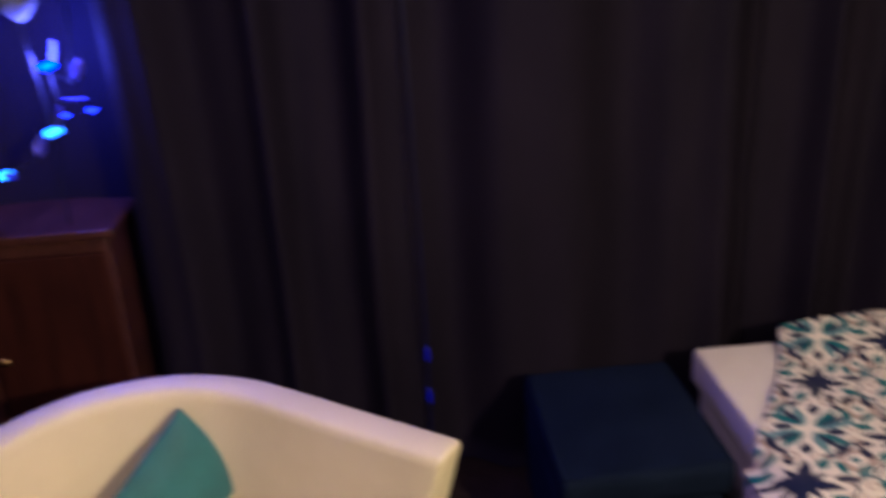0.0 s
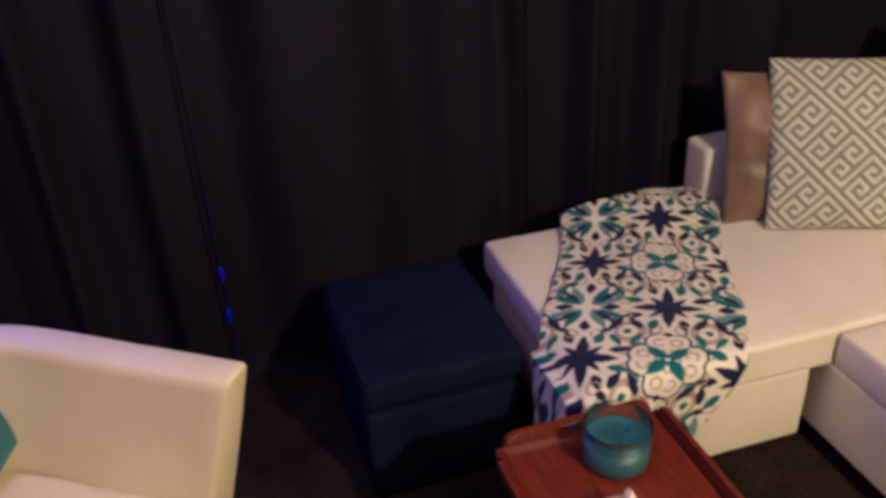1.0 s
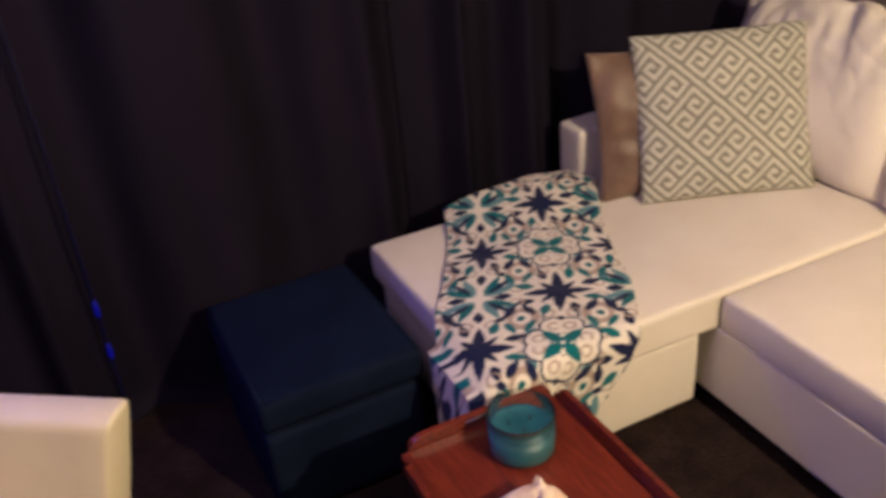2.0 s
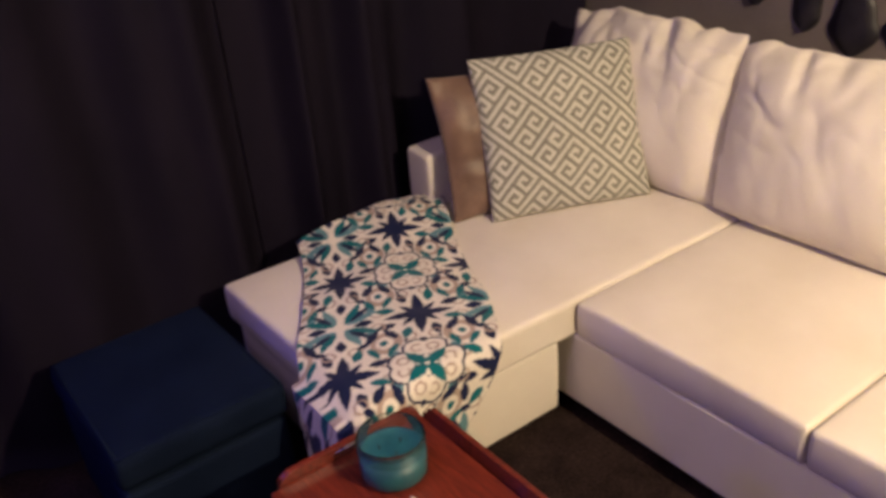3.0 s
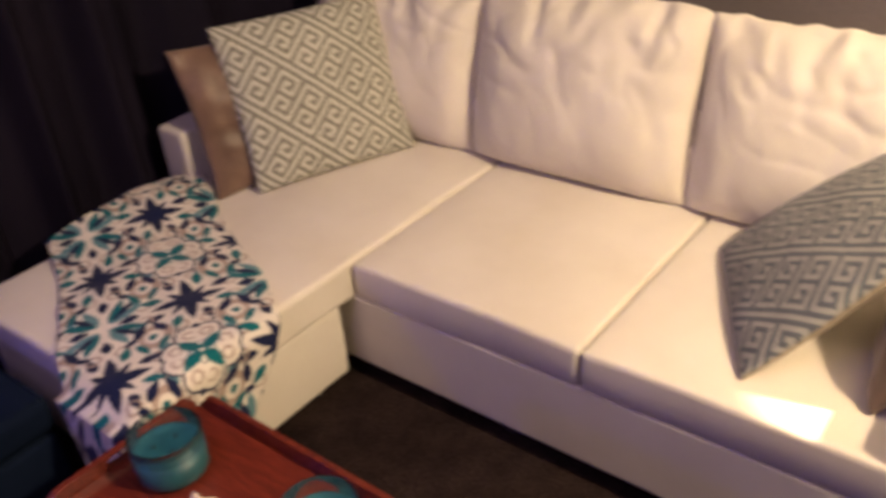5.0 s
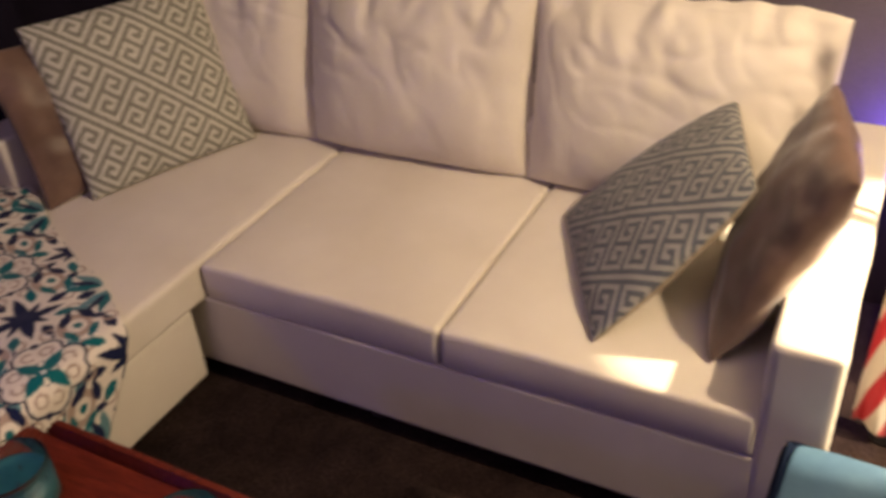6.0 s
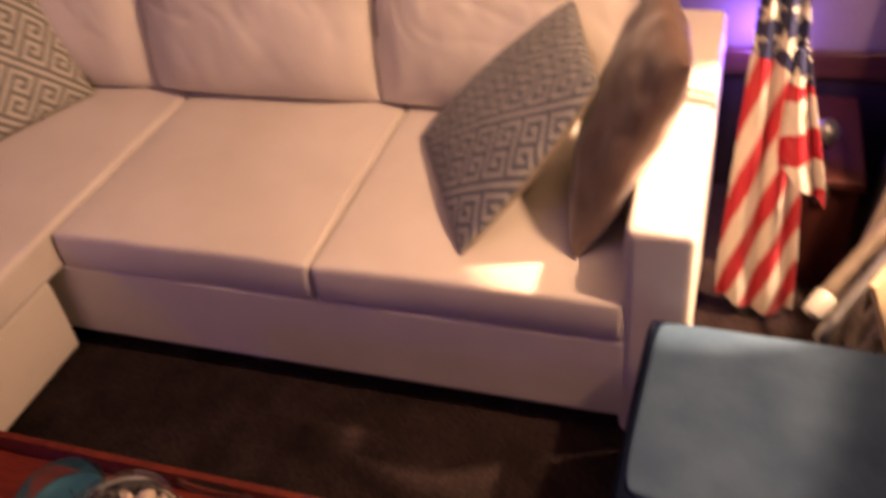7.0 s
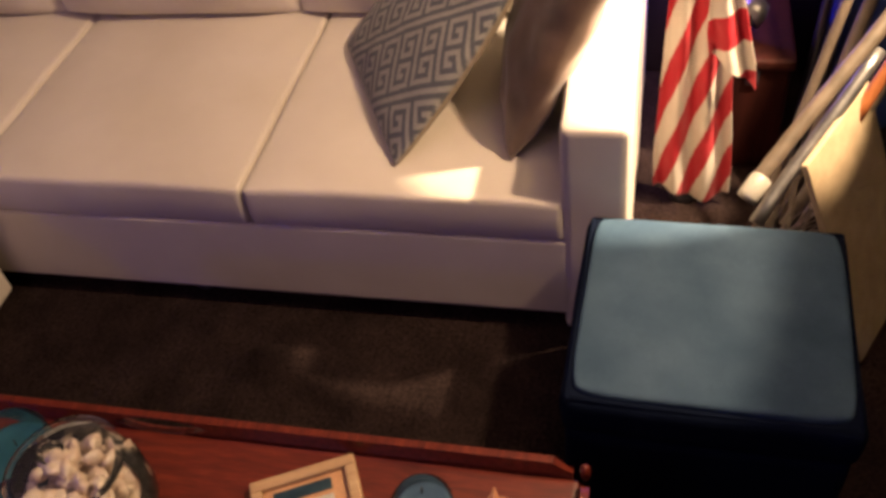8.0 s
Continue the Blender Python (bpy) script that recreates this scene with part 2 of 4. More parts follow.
def tube(name, points, radius, material, parent, label="", sides=12, caps=True):
    """A round bar along points; radius: one, or one for each point."""
    pts = [Vector(p) for p in points]
    rad = radius if isinstance(radius, (list, tuple)) else [radius] * len(pts)
    bm, rings = bmesh.new(), []
    for k, p in enumerate(pts):
        way = (pts[min(k + 1, len(pts) - 1)] - pts[max(k - 1, 0)]).normalized()
        q = way.to_track_quat("Z", "Y").to_matrix()
        rings.append([bm.verts.new(p + q @ Vector((rad[k] * math.cos(a), rad[k] * math.sin(a), 0))) for a in np.linspace(0, 2 * math.pi, sides, endpoint=False)])
    for a, b in zip(rings, rings[1:]):
        for i in range(sides):
            bm.faces.new((a[i], a[(i + 1) % sides], b[(i + 1) % sides], b[i]))
    if caps:
        bm.faces.new(rings[0][::-1])
        bm.faces.new(rings[-1])
    return part(name, bm, material, parent, label)


def lathe(name, profile, material, parent, where=(0, 0, 0), label="", sides=32, turn=(0, 0, 0)):
    """A turned body from (radius, height) pairs."""
    bm, rings = bmesh.new(), []
    for r, z in profile:
        rings.append([bm.verts.new((r * math.cos(a), r * math.sin(a), z)) for a in np.linspace(0, 2 * math.pi, sides, endpoint=False)])
    for a, b in zip(rings, rings[1:]):
        for i in range(sides):
            bm.faces.new((a[i], a[(i + 1) % sides], b[(i + 1) % sides], b[i]))
    for ring, flip in ((rings[0], True), (rings[-1], False)):
        if (ring[0].co - ring[sides // 2].co).length > 1e-5:
            bm.faces.new(ring[::-1] if flip else ring)
    bmesh.ops.remove_doubles(bm, verts=bm.verts, dist=1e-6)
    ob = part(name, bm, material, parent, label)
    ob.matrix_basis = pose(*where, *turn)
    return ob


def grid_faces(nu, nv, first=0, flip=False):
    i, j = np.meshgrid(np.arange(nu - 1), np.arange(nv - 1), indexing="ij")
    a = first + i * nv + j
    f = np.stack([a, a + nv, a + nv + 1, a + 1], -1).reshape(-1, 4)
    return f[:, ::-1] if flip else f


def basis(origin, ux, up):
    """The pose with its x along ux and its y along up, as nearly as they allow."""
    x = Vector(ux).normalized()
    z = x.cross(Vector(up)).normalized()
    y = z.cross(x)
    m = Matrix((x, y, z)).transposed().to_4x4()
    m.translation = origin
    return m


def pillow_mesh(name, w, h, thick, material, n=60, ear=0.025, seed=0.0, wrinkle=0.006, dye=None, face=1):
    """A stuffed square: two bellied faces that meet in a seam, drawn in between the corners."""
    s = np.sin(np.linspace(-1, 1, n) * math.pi / 2)
    s = 0.55 * s + 0.45 * np.linspace(-1, 1, n)
    a, b = np.meshgrid(s, s, indexing="ij")
    pull_a, pull_b = 1 - ear * 2 * (1 - b**2), 1 - ear * 2 * (1 - a**2)
    x, y = a * w / 2 * pull_a, b * h / 2 * pull_b
    belly = ((1 - a**2).clip(0) * (1 - b**2).clip(0)) ** 0.42
    rough = np.array([[noise.noise(Vector((p * 7 + seed, q * 7, seed))) + 0.5 * noise.noise(Vector((p * 17, q * 17, seed))) for p, q in zip(ra, rb)] for ra, rb in zip(x, y)])
    run = np.zeros(n)
    mid = np.stack([s * w / 2, thick / 2 * (1 - s**2).clip(0) ** 0.42])
    run[1:] = np.cumsum(np.hypot(*np.diff(mid, axis=1)))
    run -= run[-1] / 2
    cloth_x, cloth_y = (k.ravel() for k in np.meshgrid(run, run * h / w, indexing="ij"))
    verts, faces, dyes = [], [], []
    for side in (1, -1):
        z = side * (thick / 2 * belly + 0.002) + rough * wrinkle * np.minimum(1, belly * 3)
        verts.append(np.stack([x, y, z], -1).reshape(-1, 3))
        faces.append(grid_faces(n, n, (0 if side > 0 else n * n), side < 0))
        if dye is not None:
            dyes.append(dye(cloth_x, cloth_y) if side == face else np.tile(np.array((0.38, 0.31, 0.22)), (n * n, 1)))
    rim = [i * n for i in range(n)] + [(n - 1) * n + j for j in range(1, n)] + [i * n + n - 1 for i in range(n - 2, -1, -1)] + list(range(n - 2, 0, -1))
    k = n * n
    sides = [(rim[i], rim[i - 1], rim[i - 1] + k, rim[i] + k) for i in range(len(rim))]
    return mesh_of(name, np.concatenate(verts), [tuple(f) for f in np.concatenate(faces)] + sides, material, True, np.concatenate(dyes) if dyes else None)

# ---- the room ----
X0, X1, Y0, Y1, TOP = -3.6, 1.0, -3.4, 1.12, 2.45


def slab(name, lo, hi, material, label, category):
    c, s = [(a + b) / 2 for a, b in zip(lo, hi)], [b - a for a, b in zip(lo, hi)]
    ob = block(name, s, 0.004, material, None, c, n=(2, 2, 2))
    return tagged(ob, label, category, kind="structure")


slab("floor", (X0, Y0, -0.1), (X1, Y1, 0), CARPET, "dark brown short-pile carpet over the whole floor", "floor")
slab("ceiling", (X0, Y0, TOP), (X1, Y1, TOP + 0.1), CEILING, "plain white painted ceiling", "ceiling")
slab("wall_north", (X0, Y1, 0), (X1, Y1 + 0.12, TOP), WALL, "taupe painted wall hidden behind the curtains", "wall")
slab("wall_east", (X1, Y0, 0), (X1 + 0.12, Y1 + 0.12, TOP), WALL, "taupe painted wall behind the sofa", "wall")
slab("wall_south", (X0, Y0 - 0.12, 0), (X1 + 0.12, Y0, TOP), WALL, "plain taupe painted wall", "wall")
slab("wall_west", (X0 - 0.12, Y0 - 0.12, 0), (X0, Y1 + 0.12, TOP), WALL, "plain taupe painted wall", "wall")
slab("wall_panel", (X1 - 0.016, Y0, 0.0), (X1 - 0.001, Y1 - 0.16, 0.37), DARK_PANEL, "dark stained wooden panelling below the chair rail", "panelling")
slab("trim", (X1 - 0.028, Y0, 0.37), (X1 - 0.001, Y1 - 0.16, 0.44), RAIL, "dark stained wooden chair rail on the wall", "chair rail")


def curtain(name, x_from, x_to, label, seed, depth, behind=0.0):
    """A hanging sheet with uneven folds, thick as its cloth, pushed back where the sofa stands."""
    n, rows = 260, 26
    xs, zs = np.linspace(x_from, x_to, n), np.linspace(0.004, 2.38, rows)
    verts = []
    for x in xs:
        f = 2 * math.pi * (x * 2.6 + 0.30 * math.sin(x * 3.7 + seed))
        back = 0.12 / (1 + math.exp(-(x + 0.72) * 14))
        for z in zs:
            sway = 0.02 * noise.noise(Vector((x * 3, z * 0.9, seed)))
            amp = depth * (0.72 + 0.28 * math.cos(z * 1.1 + x * 2)) * (1 - 0.35 * back / 0.12)
            flare = 0.05 * max(0, 0.5 - z) * (1 - back / 0.12)
            fold = math.sin(f) + 0.35 * math.sin(2.3 * f + seed) * (1 - 0.2 * z)
            verts.append((x + 0.012 * math.cos(f) + sway, 0.85 + behind + back - amp * fold - flare + sway, z + 0.004 * math.sin(f * 0.5)))
    v = np.array(verts)
    both = np.concatenate([v, v + (0, 0.004, 0)])
    k = n * rows
    f = [tuple(q) for q in np.concatenate([grid_faces(n, rows), grid_faces(n, rows, k, True)])]
    rim = [i * rows for i in range(n)] + [(n - 1) * rows + j for j in range(1, rows)] + [i * rows + rows - 1 for i in range(n - 2, -1, -1)] + list(range(rows - 2, 0, -1))
    f += [(rim[i - 1], rim[i], rim[i] + k, rim[i - 1] + k) for i in range(len(rim))]
    return tagged(piece(name, mesh_of(name, both, f, CURTAIN)), label, "curtain", "blackout curtains along the wall")


# dark backing sheet added so the wall behind the lights stays black
curtain("curtain", -3.40, -2.18, "dark curtain-shaped backing added behind the cabinet and blue lights", 5.2, 0.03, 0.215)
curtain("curtain", -2.208, -1.440, "dark aubergine blackout curtain hanging in folds to the carpet", 0.4, 0.075)
curtain("curtain", -1.436, -0.42, "dark aubergine blackout curtain drawn behind the ottoman", 0.4, 0.075)
curtain("curtain", -0.416, 0.985, "dark aubergine blackout curtain drawn behind the sofa", 0.4, 0.075)
rod = thing("curtain_rod", "dark metal rod carrying the drawn curtains", "curtain rod", (0, 0, 0))
tube("rod", [(-2.6, 0.93, 2.40), (0.98, 0.93, 2.40)], 0.014, DARK_METAL, rod)

# ---- the sofa ----
W = 0.68
sofa = thing("sectional_sofa", "cream faux leather sectional sofa with a chaise on short black legs", "sofa", (0, 0, 0))
block("seat_base", (0.92, 2 * W + 0.735, 0.224), 0.006, LEATHER, sofa, (0.457, -0.315, 0.173), n=(8, 16, 3), wob=0.0008)
block("chaise_base", (0.600, 0.716, 0.225), 0.012, LEATHER, sofa, (-0.346, 0.378, 0.1645), n=(8, 8, 3), wob=0.004, seed=3)
for y, seed in ((-1.4165, 1.0), (0.782, 5.0)):
    block("armrest", (0.93, 0.128, 0.567), 0.016, LEATHER, sofa, (0.459 if y < 0 else 0.525, y, 0.2935), n=(20, 3, 8), wob=0.004, seed=seed)
block("backrest", (0.24, 2.055, 0.52), 0.03, LEATHER, sofa, (0.806, -0.318, 0.311), n=(4, 20, 8), wob=0.005, seed=9)


def seat_shape(v, u):
    """Front edge a little bellied, top edges softly drawn."""
    v[:, 0] -= 0.005 * (u[:, 0] < -0.9) * (1 - u[:, 2] ** 2)
    v[:, 2] -= 0.006 * np.abs(u[:, 1]) ** 6 * (u[:, 2] > 0)
    return v


block("chaise_cushion", (1.46, 0.752, 0.118), 0.014, LEATHER, sofa, (0.067, 0.380, 0.3385), n=(24, 14, 3), crown=0.006, wob=0.0035, seed=2, shape=seat_shape)
for k in range(2):
    block("seat_cushion", (0.80, W - 0.006, 0.112), 0.011, LEATHER, sofa, (0.398, -W * (k + 0.5), 0.338), n=(14, 14, 3), crown=0.006, wob=0.0018, seed=11 + k * 5, shape=seat_shape)


def back_cushion(y_from, y_to, seed, top):
    """Loose stuffed back: thick below the middle, its upper edge slack and creased."""
    w, h, n = y_to - y_from + 0.004, top - 0.395, 104
    s = 0.6 * np.sin(np.linspace(-1, 1, n) * math.pi / 2) + 0.4 * np.linspace(-1, 1, n)
    a, b = np.meshgrid(s, s, indexing="ij")
    belly = ((1 - np.abs(a) ** 3.2).clip(0) * (1 - np.abs(b) ** 2.6).clip(0)) ** 0.45
    lowered = np.array([0.020 * noise.noise(Vector((p * 2.2, seed, 0.3))) + 0.012 * noise.noise(Vector((p * 6.5, seed, 2.3))) for p in s])[:, None] * (b > 0) * b**2
    x, y = a * w / 2 * (1 - 0.022 * (1 - b**2)), (b + 1) * h / 2 + lowered - 0.016 * (np.abs(a) ** 5) * ((b - 0.2) / 0.8).clip(0, 1)
    front = np.zeros_like(a)
    for i in range(n):
        for j in range(n):
            p, q = x[i, j], y[i, j]
            crease = 0.0
            for c in range(5):
                cx = w * (-0.40 + 0.2 * c) + 0.06 * math.sin(seed * 3.1 + c * 2.4)
                slant = 0.35 * math.sin(seed + c * 1.7)
                d = (p - cx - slant * (q - h)) / (0.020 + 0.012 * ((c + int(seed)) % 3))
                reach = 0.16 + 0.22 * math.sin(seed * 1.3 + c * 2.1) ** 2
                crease -= math.exp(-d * d) * max(0.0, (q / h - (1 - reach)) / reach) ** 1.3
            fold = 0.0
            for c, (fx, fy) in enumerate(((6.5, 4.2), (4.6, 7.6), (11.0, 8.0))):
                g = noise.noise(Vector((p * fx + 0.8 * q * fy + seed * 3, q * fy - 0.5 * p * fx, seed + c * 4.1)))
                fold += math.exp(-((g * 5.5) ** 2)) * (0.5, 0.35, 0.3)[c]
            high = min(1.0, max(0.0, (q / h - 0.30) / 0.5))
            front[i, j] = 0.023 * crease - 0.013 * fold * (0.25 + 0.75 * high) + 0.012 * noise.noise(Vector((p * 4, q * 4, seed))) + 0.005 * noise.noise(Vector((p * 13, q * 7, seed)))
    thick = 0.12 * belly * (1.05 - 0.25 * (b + 1) / 2)
    f1 = np.stack([x, y, thick + front * np.minimum(1, belly * 2)], -1).reshape(-1, 3)
    f2 = np.stack([x, y, -0.07 * belly], -1).reshape(-1, 3)
    faces = [tuple(q) for q in np.concatenate([grid_faces(n, n), grid_faces(n, n, n * n, True)])]
    rim = [i * n for i in range(n)] + [(n - 1) * n + j for j in range(1, n)] + [i * n + n - 1 for i in range(n - 2, -1, -1)] + list(range(n - 2, 0, -1))
    faces += [(rim[i], rim[i - 1], rim[i - 1] + n * n, rim[i] + n * n) for i in range(len(rim))]
    me = mesh_of("back_cushion", np.concatenate([f1, f2]), faces, LEATHER)
    m = basis((0.680, (y_from + y_to) / 2, 0.393), (0, -1, 0), (0.20, 0, 1))
    return piece("back_cushion", me, sofa, m)


back_cushion(0.095, 0.775, 1.0, 0.918)
back_cushion(-0.608, 0.095, 2.3, 0.915)
back_cushion(-1.345, -0.608, 4.1, 0.912)
for x, y in ((0.06, -1.40), (0.88, -1.40), (0.06, -0.45), (-0.58, 0.10), (-0.58, 0.66), (-0.13, 0.085), (0.88, 0.80)):
    lathe("leg", [(0.022, 0.0), (0.024, 0.01), (0.030, 0.056)], DARK_PLASTIC, sofa, (x, y, 0), sides=16)

# ---- pillows ----
def fret_tile():
    """One cell of the weave: a line along its edge and a double hook that turns in at both ends."""
    tile = np.zeros((14, 7), int)
    tile[0, :] = 1
    hook = ((5, 5), (5, 0), (0, 0), (0, 4), (3, 4), (3, 2), (2, 2))
    for (c0, r0), (c1, r1) in zip(hook, hook[1:]):
        for c in range(min(c0, c1), max(c0, c1) + 1):
            for q in range(min(r0, r1), max(r0, r1) + 1):
                tile[2 + q, c % 7] = tile[12 - q, (10 - c) % 7] = 1
    return tile


def key_dye(ground, line, shift=0.0, px=0.0122):
    """Greek keys in rows between single lines, set on the diagonal."""
    tile = fret_tile()

    def dye(x, y):
        p, q = (x + y) / math.sqrt(2) + shift, (x - y) / math.sqrt(2) + 0.03
        row, col = np.floor(p / px).astype(int), np.floor(q / px).astype(int)
        on = tile[np.mod(row, 14), np.mod(col, 7)]
        return np.where(on[:, None] > 0, np.array(line)[None], np.array(ground)[None])

    return dye


def pillow(label, origin, ux, up, w, h, thick, material, seed, dye=None, n=60, ear=0.025, wrinkle=0.006, group="throw pillows on the sofa", face=1, sag=None):
    """Stands on its lower edge, whose left end is origin. sag: how far its two upper corners have slumped."""
    m = basis(Vector(origin) + Vector(ux).normalized() * w / 2 + Vector(up).normalized() * h / 2, ux, up)
    me = pillow_mesh("throw_pillow", w, h, thick, material, n, ear, seed, wrinkle, dye, face)
    if sag:
        near, far = (m.to_3x3().inverted() @ Vector(d) for d in sag)
        for v in me.vertices:
            a, b = v.co.x / w + 0.5, v.co.y / h + 0.5
            v.co += (near * (1 - a) + far * a) * b * b
        me.update()
    return tagged(piece("throw_pillow", me, None, m), label, "pillow", group)


pillow("pale grey throw pillow with a woven white key pattern", (0.118, 0.490, 0.402), (0.482, -0.201, 0), (0.085, 0.175, 0.455), 0.525, 0.500, 0.13, KEY_CLOTH, 1.0,
       key_dye((0.225, 0.222, 0.182), (0.57, 0.55, 0.475), 0.0, 0.0118), 250, 0.012, 0.004)
pillow("taupe brown velvet throw pillow tucked behind the patterned one", (0.085, 0.560, 0.402), (0.93, -0.26, 0), (-0.055, 0.168, 0.403), 0.44, 0.455, 0.10, TAUPE, 2.0, ear=0.035, wrinkle=0.014)
# same cloth as its twin; the shade is put into darker, bluer dyes
pillow("grey throw pillow with a woven key pattern, dyes darkened to slate for shade, leaning", (0.061, -1.015, 0.404), (0.434, 0.225, 0), (0.19, -0.285, 0.313), 0.488, 0.468, 0.095, KEY_CLOTH, 3.0,
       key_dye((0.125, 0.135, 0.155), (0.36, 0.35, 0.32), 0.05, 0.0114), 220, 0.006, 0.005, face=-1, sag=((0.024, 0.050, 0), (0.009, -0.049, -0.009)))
pillow("taupe brown velvet throw pillow propped on the armrest", (0.085, -1.245, 0.404), (0.95, 0.10, 0), (0.065, -0.190, 0.434), 0.43, 0.475, 0.14, TAUPE, 4.0, ear=0.0, wrinkle=0.013, sag=((0, 0, 0), (-0.06, 0.04, 0.012)))

# ---- the throw over the chaise ----
CREAM_DYE, NAVY_DYE, TEAL_DYE, MIST_DYE, TAN_DYE = (0.76, 0.70, 0.61), (0.006, 0.011, 0.052), (0.004, 0.13, 0.15), (0.12, 0.25, 0.28), (0.42, 0.32, 0.26)


def throw_dye(u, v):
    """Medallions: dark stars, teal blossoms and pale crosses in turn, with drops between them."""
    c = np.tile(np.array(CREAM_DYE), (len(u), 1))

    def put(mask, dye):
        c[mask] = dye

    def leaf(x, y, cx, cy, angle, length, width):
        ca, sa = math.cos(angle), math.sin(angle)
        p, q = (x - cx) * ca + (y - cy) * sa, -(x - cx) * sa + (y - cy) * ca
        t = np.clip(p / length, 0, 1)
        return (p > 0) & (p < length) & (np.abs(q) < width * np.sin(math.pi * t**0.8))

    def ring(x, y, cx, cy, r0, r1):
        d = np.hypot(x - cx, y - cy)
        return (d > r0) & (d < r1)

    PU, PV = 0.390, 0.450
    for ou, ov, kind in ((0, 0, "star"), (0.5, 0.5, "star"), (0.5, 0, "bloom"), (0, 0.5, "cross")):
        x = (np.mod((u + 0.600) / PU - ou + 0.5, 1) - 0.5) * PU
        y = (np.mod((v + 0.270) / PV - ov + 0.5, 1) - 0.5) * PV
        if kind == "bloom":
            for k in range(4):
                a = k * math.pi / 2
                cx, cy = 0.058 * math.cos(a), 0.066 * math.sin(a)
                for s in (-1, 1):
                    ex, ey = cx - s * 0.020 * math.sin(a), cy + s * 0.020 * math.cos(a)
                    put(ring(x, y, ex, ey, 0, 0.036), NAVY_DYE)
            for k in range(4):
                a = k * math.pi / 2
                cx, cy = 0.056 * math.cos(a), 0.064 * math.sin(a)
                for s in (-1, 1):
                    ex, ey = cx - s * 0.019 * math.sin(a), cy + s * 0.019 * math.cos(a)
                    put(ring(x, y, ex, ey, 0, 0.031), CREAM_DYE)
                    put(ring(x, y, ex, ey, 0.010, 0.016), TAN_DYE)
            for k in range(4):
                put(leaf(x, y, 0, 0, math.pi / 4 + k * math.pi / 2, 0.070, 0.016), TEAL_DYE)
            put(np.hypot(x, y) < 0.006, CREAM_DYE)
        elif kind == "star":
            for k in range(4):
                a = k * math.pi / 2
                put(leaf(x, y, 0.115 * math.cos(a), 0.115 * math.sin(a), a, 0.050, 0.013), NAVY_DYE)
                for s in (-1, 1):
                    b = a + s * 0.30
                    put(ring(x, y, 0.108 * math.cos(b), 0.108 * math.sin(b), 0.013, 0.019), TAN_DYE)
                    put(leaf(x, y, 0.120 * math.cos(b), 0.120 * math.sin(b), b + s * 0.9, 0.046, 0.010), NAVY_DYE if k % 2 else MIST_DYE)
                put(leaf(x, y, 0, 0, a, 0.096 if k % 2 else 0.088, 0.015), NAVY_DYE)
                put(leaf(x, y, 0, 0, a + math.pi / 4, 0.066, 0.0105), NAVY_DYE)
                for s in (-0.5, 0.5):
                    b = a + math.pi / 4 + s * 0.62
                    put(leaf(x, y, 0.066 * math.cos(b), 0.066 * math.sin(b), b + s * 0.5, 0.056, 0.013), NAVY_DYE if s > 0 else TEAL_DYE)
        else:
            for k in range(4):
                a = math.pi / 4 + k * math.pi / 2
                for s in (-1, 1):
                    put(leaf(x, y, 0.018 * math.cos(a), 0.018 * math.sin(a), a + s * 0.38, 0.092, 0.014), MIST_DYE if s > 0 else TEAL_DYE)
                put(leaf(x, y, 0.030 * math.cos(a), 0.030 * math.sin(a), a, 0.080, 0.009), NAVY_DYE)
    for ou in (0.25, 0.75):
        for ov in (0.25, 0.75):
            x = (np.mod((u + 0.600) / PU - ou + 0.5, 1) - 0.5) * PU
            y = (np.mod((v + 0.270) / PV - ov + 0.5, 1) - 0.5) * PV
            e = np.hypot(x / 0.040, y / 0.050) + 0.25 * np.sign(ou - 0.5) * x / 0.040
            put(e < 1.0, CREAM_DYE)
            put((e < 0.92) & (e > 0.52), TAN_DYE)
            put(e < 0.24, TEAL_DYE)
            for s in (-1, 1):
                put(leaf(x, y, s * 0.036, 0.01, math.pi / 2 * (1 + 0.3 * s), 0.060, 0.010), TEAL_DYE)
                put(leaf(x, y, s * 0.036, -0.01, -math.pi / 2 * (1 + 0.3 * s), 0.064, 0.012), NAVY_DYE)
    return c


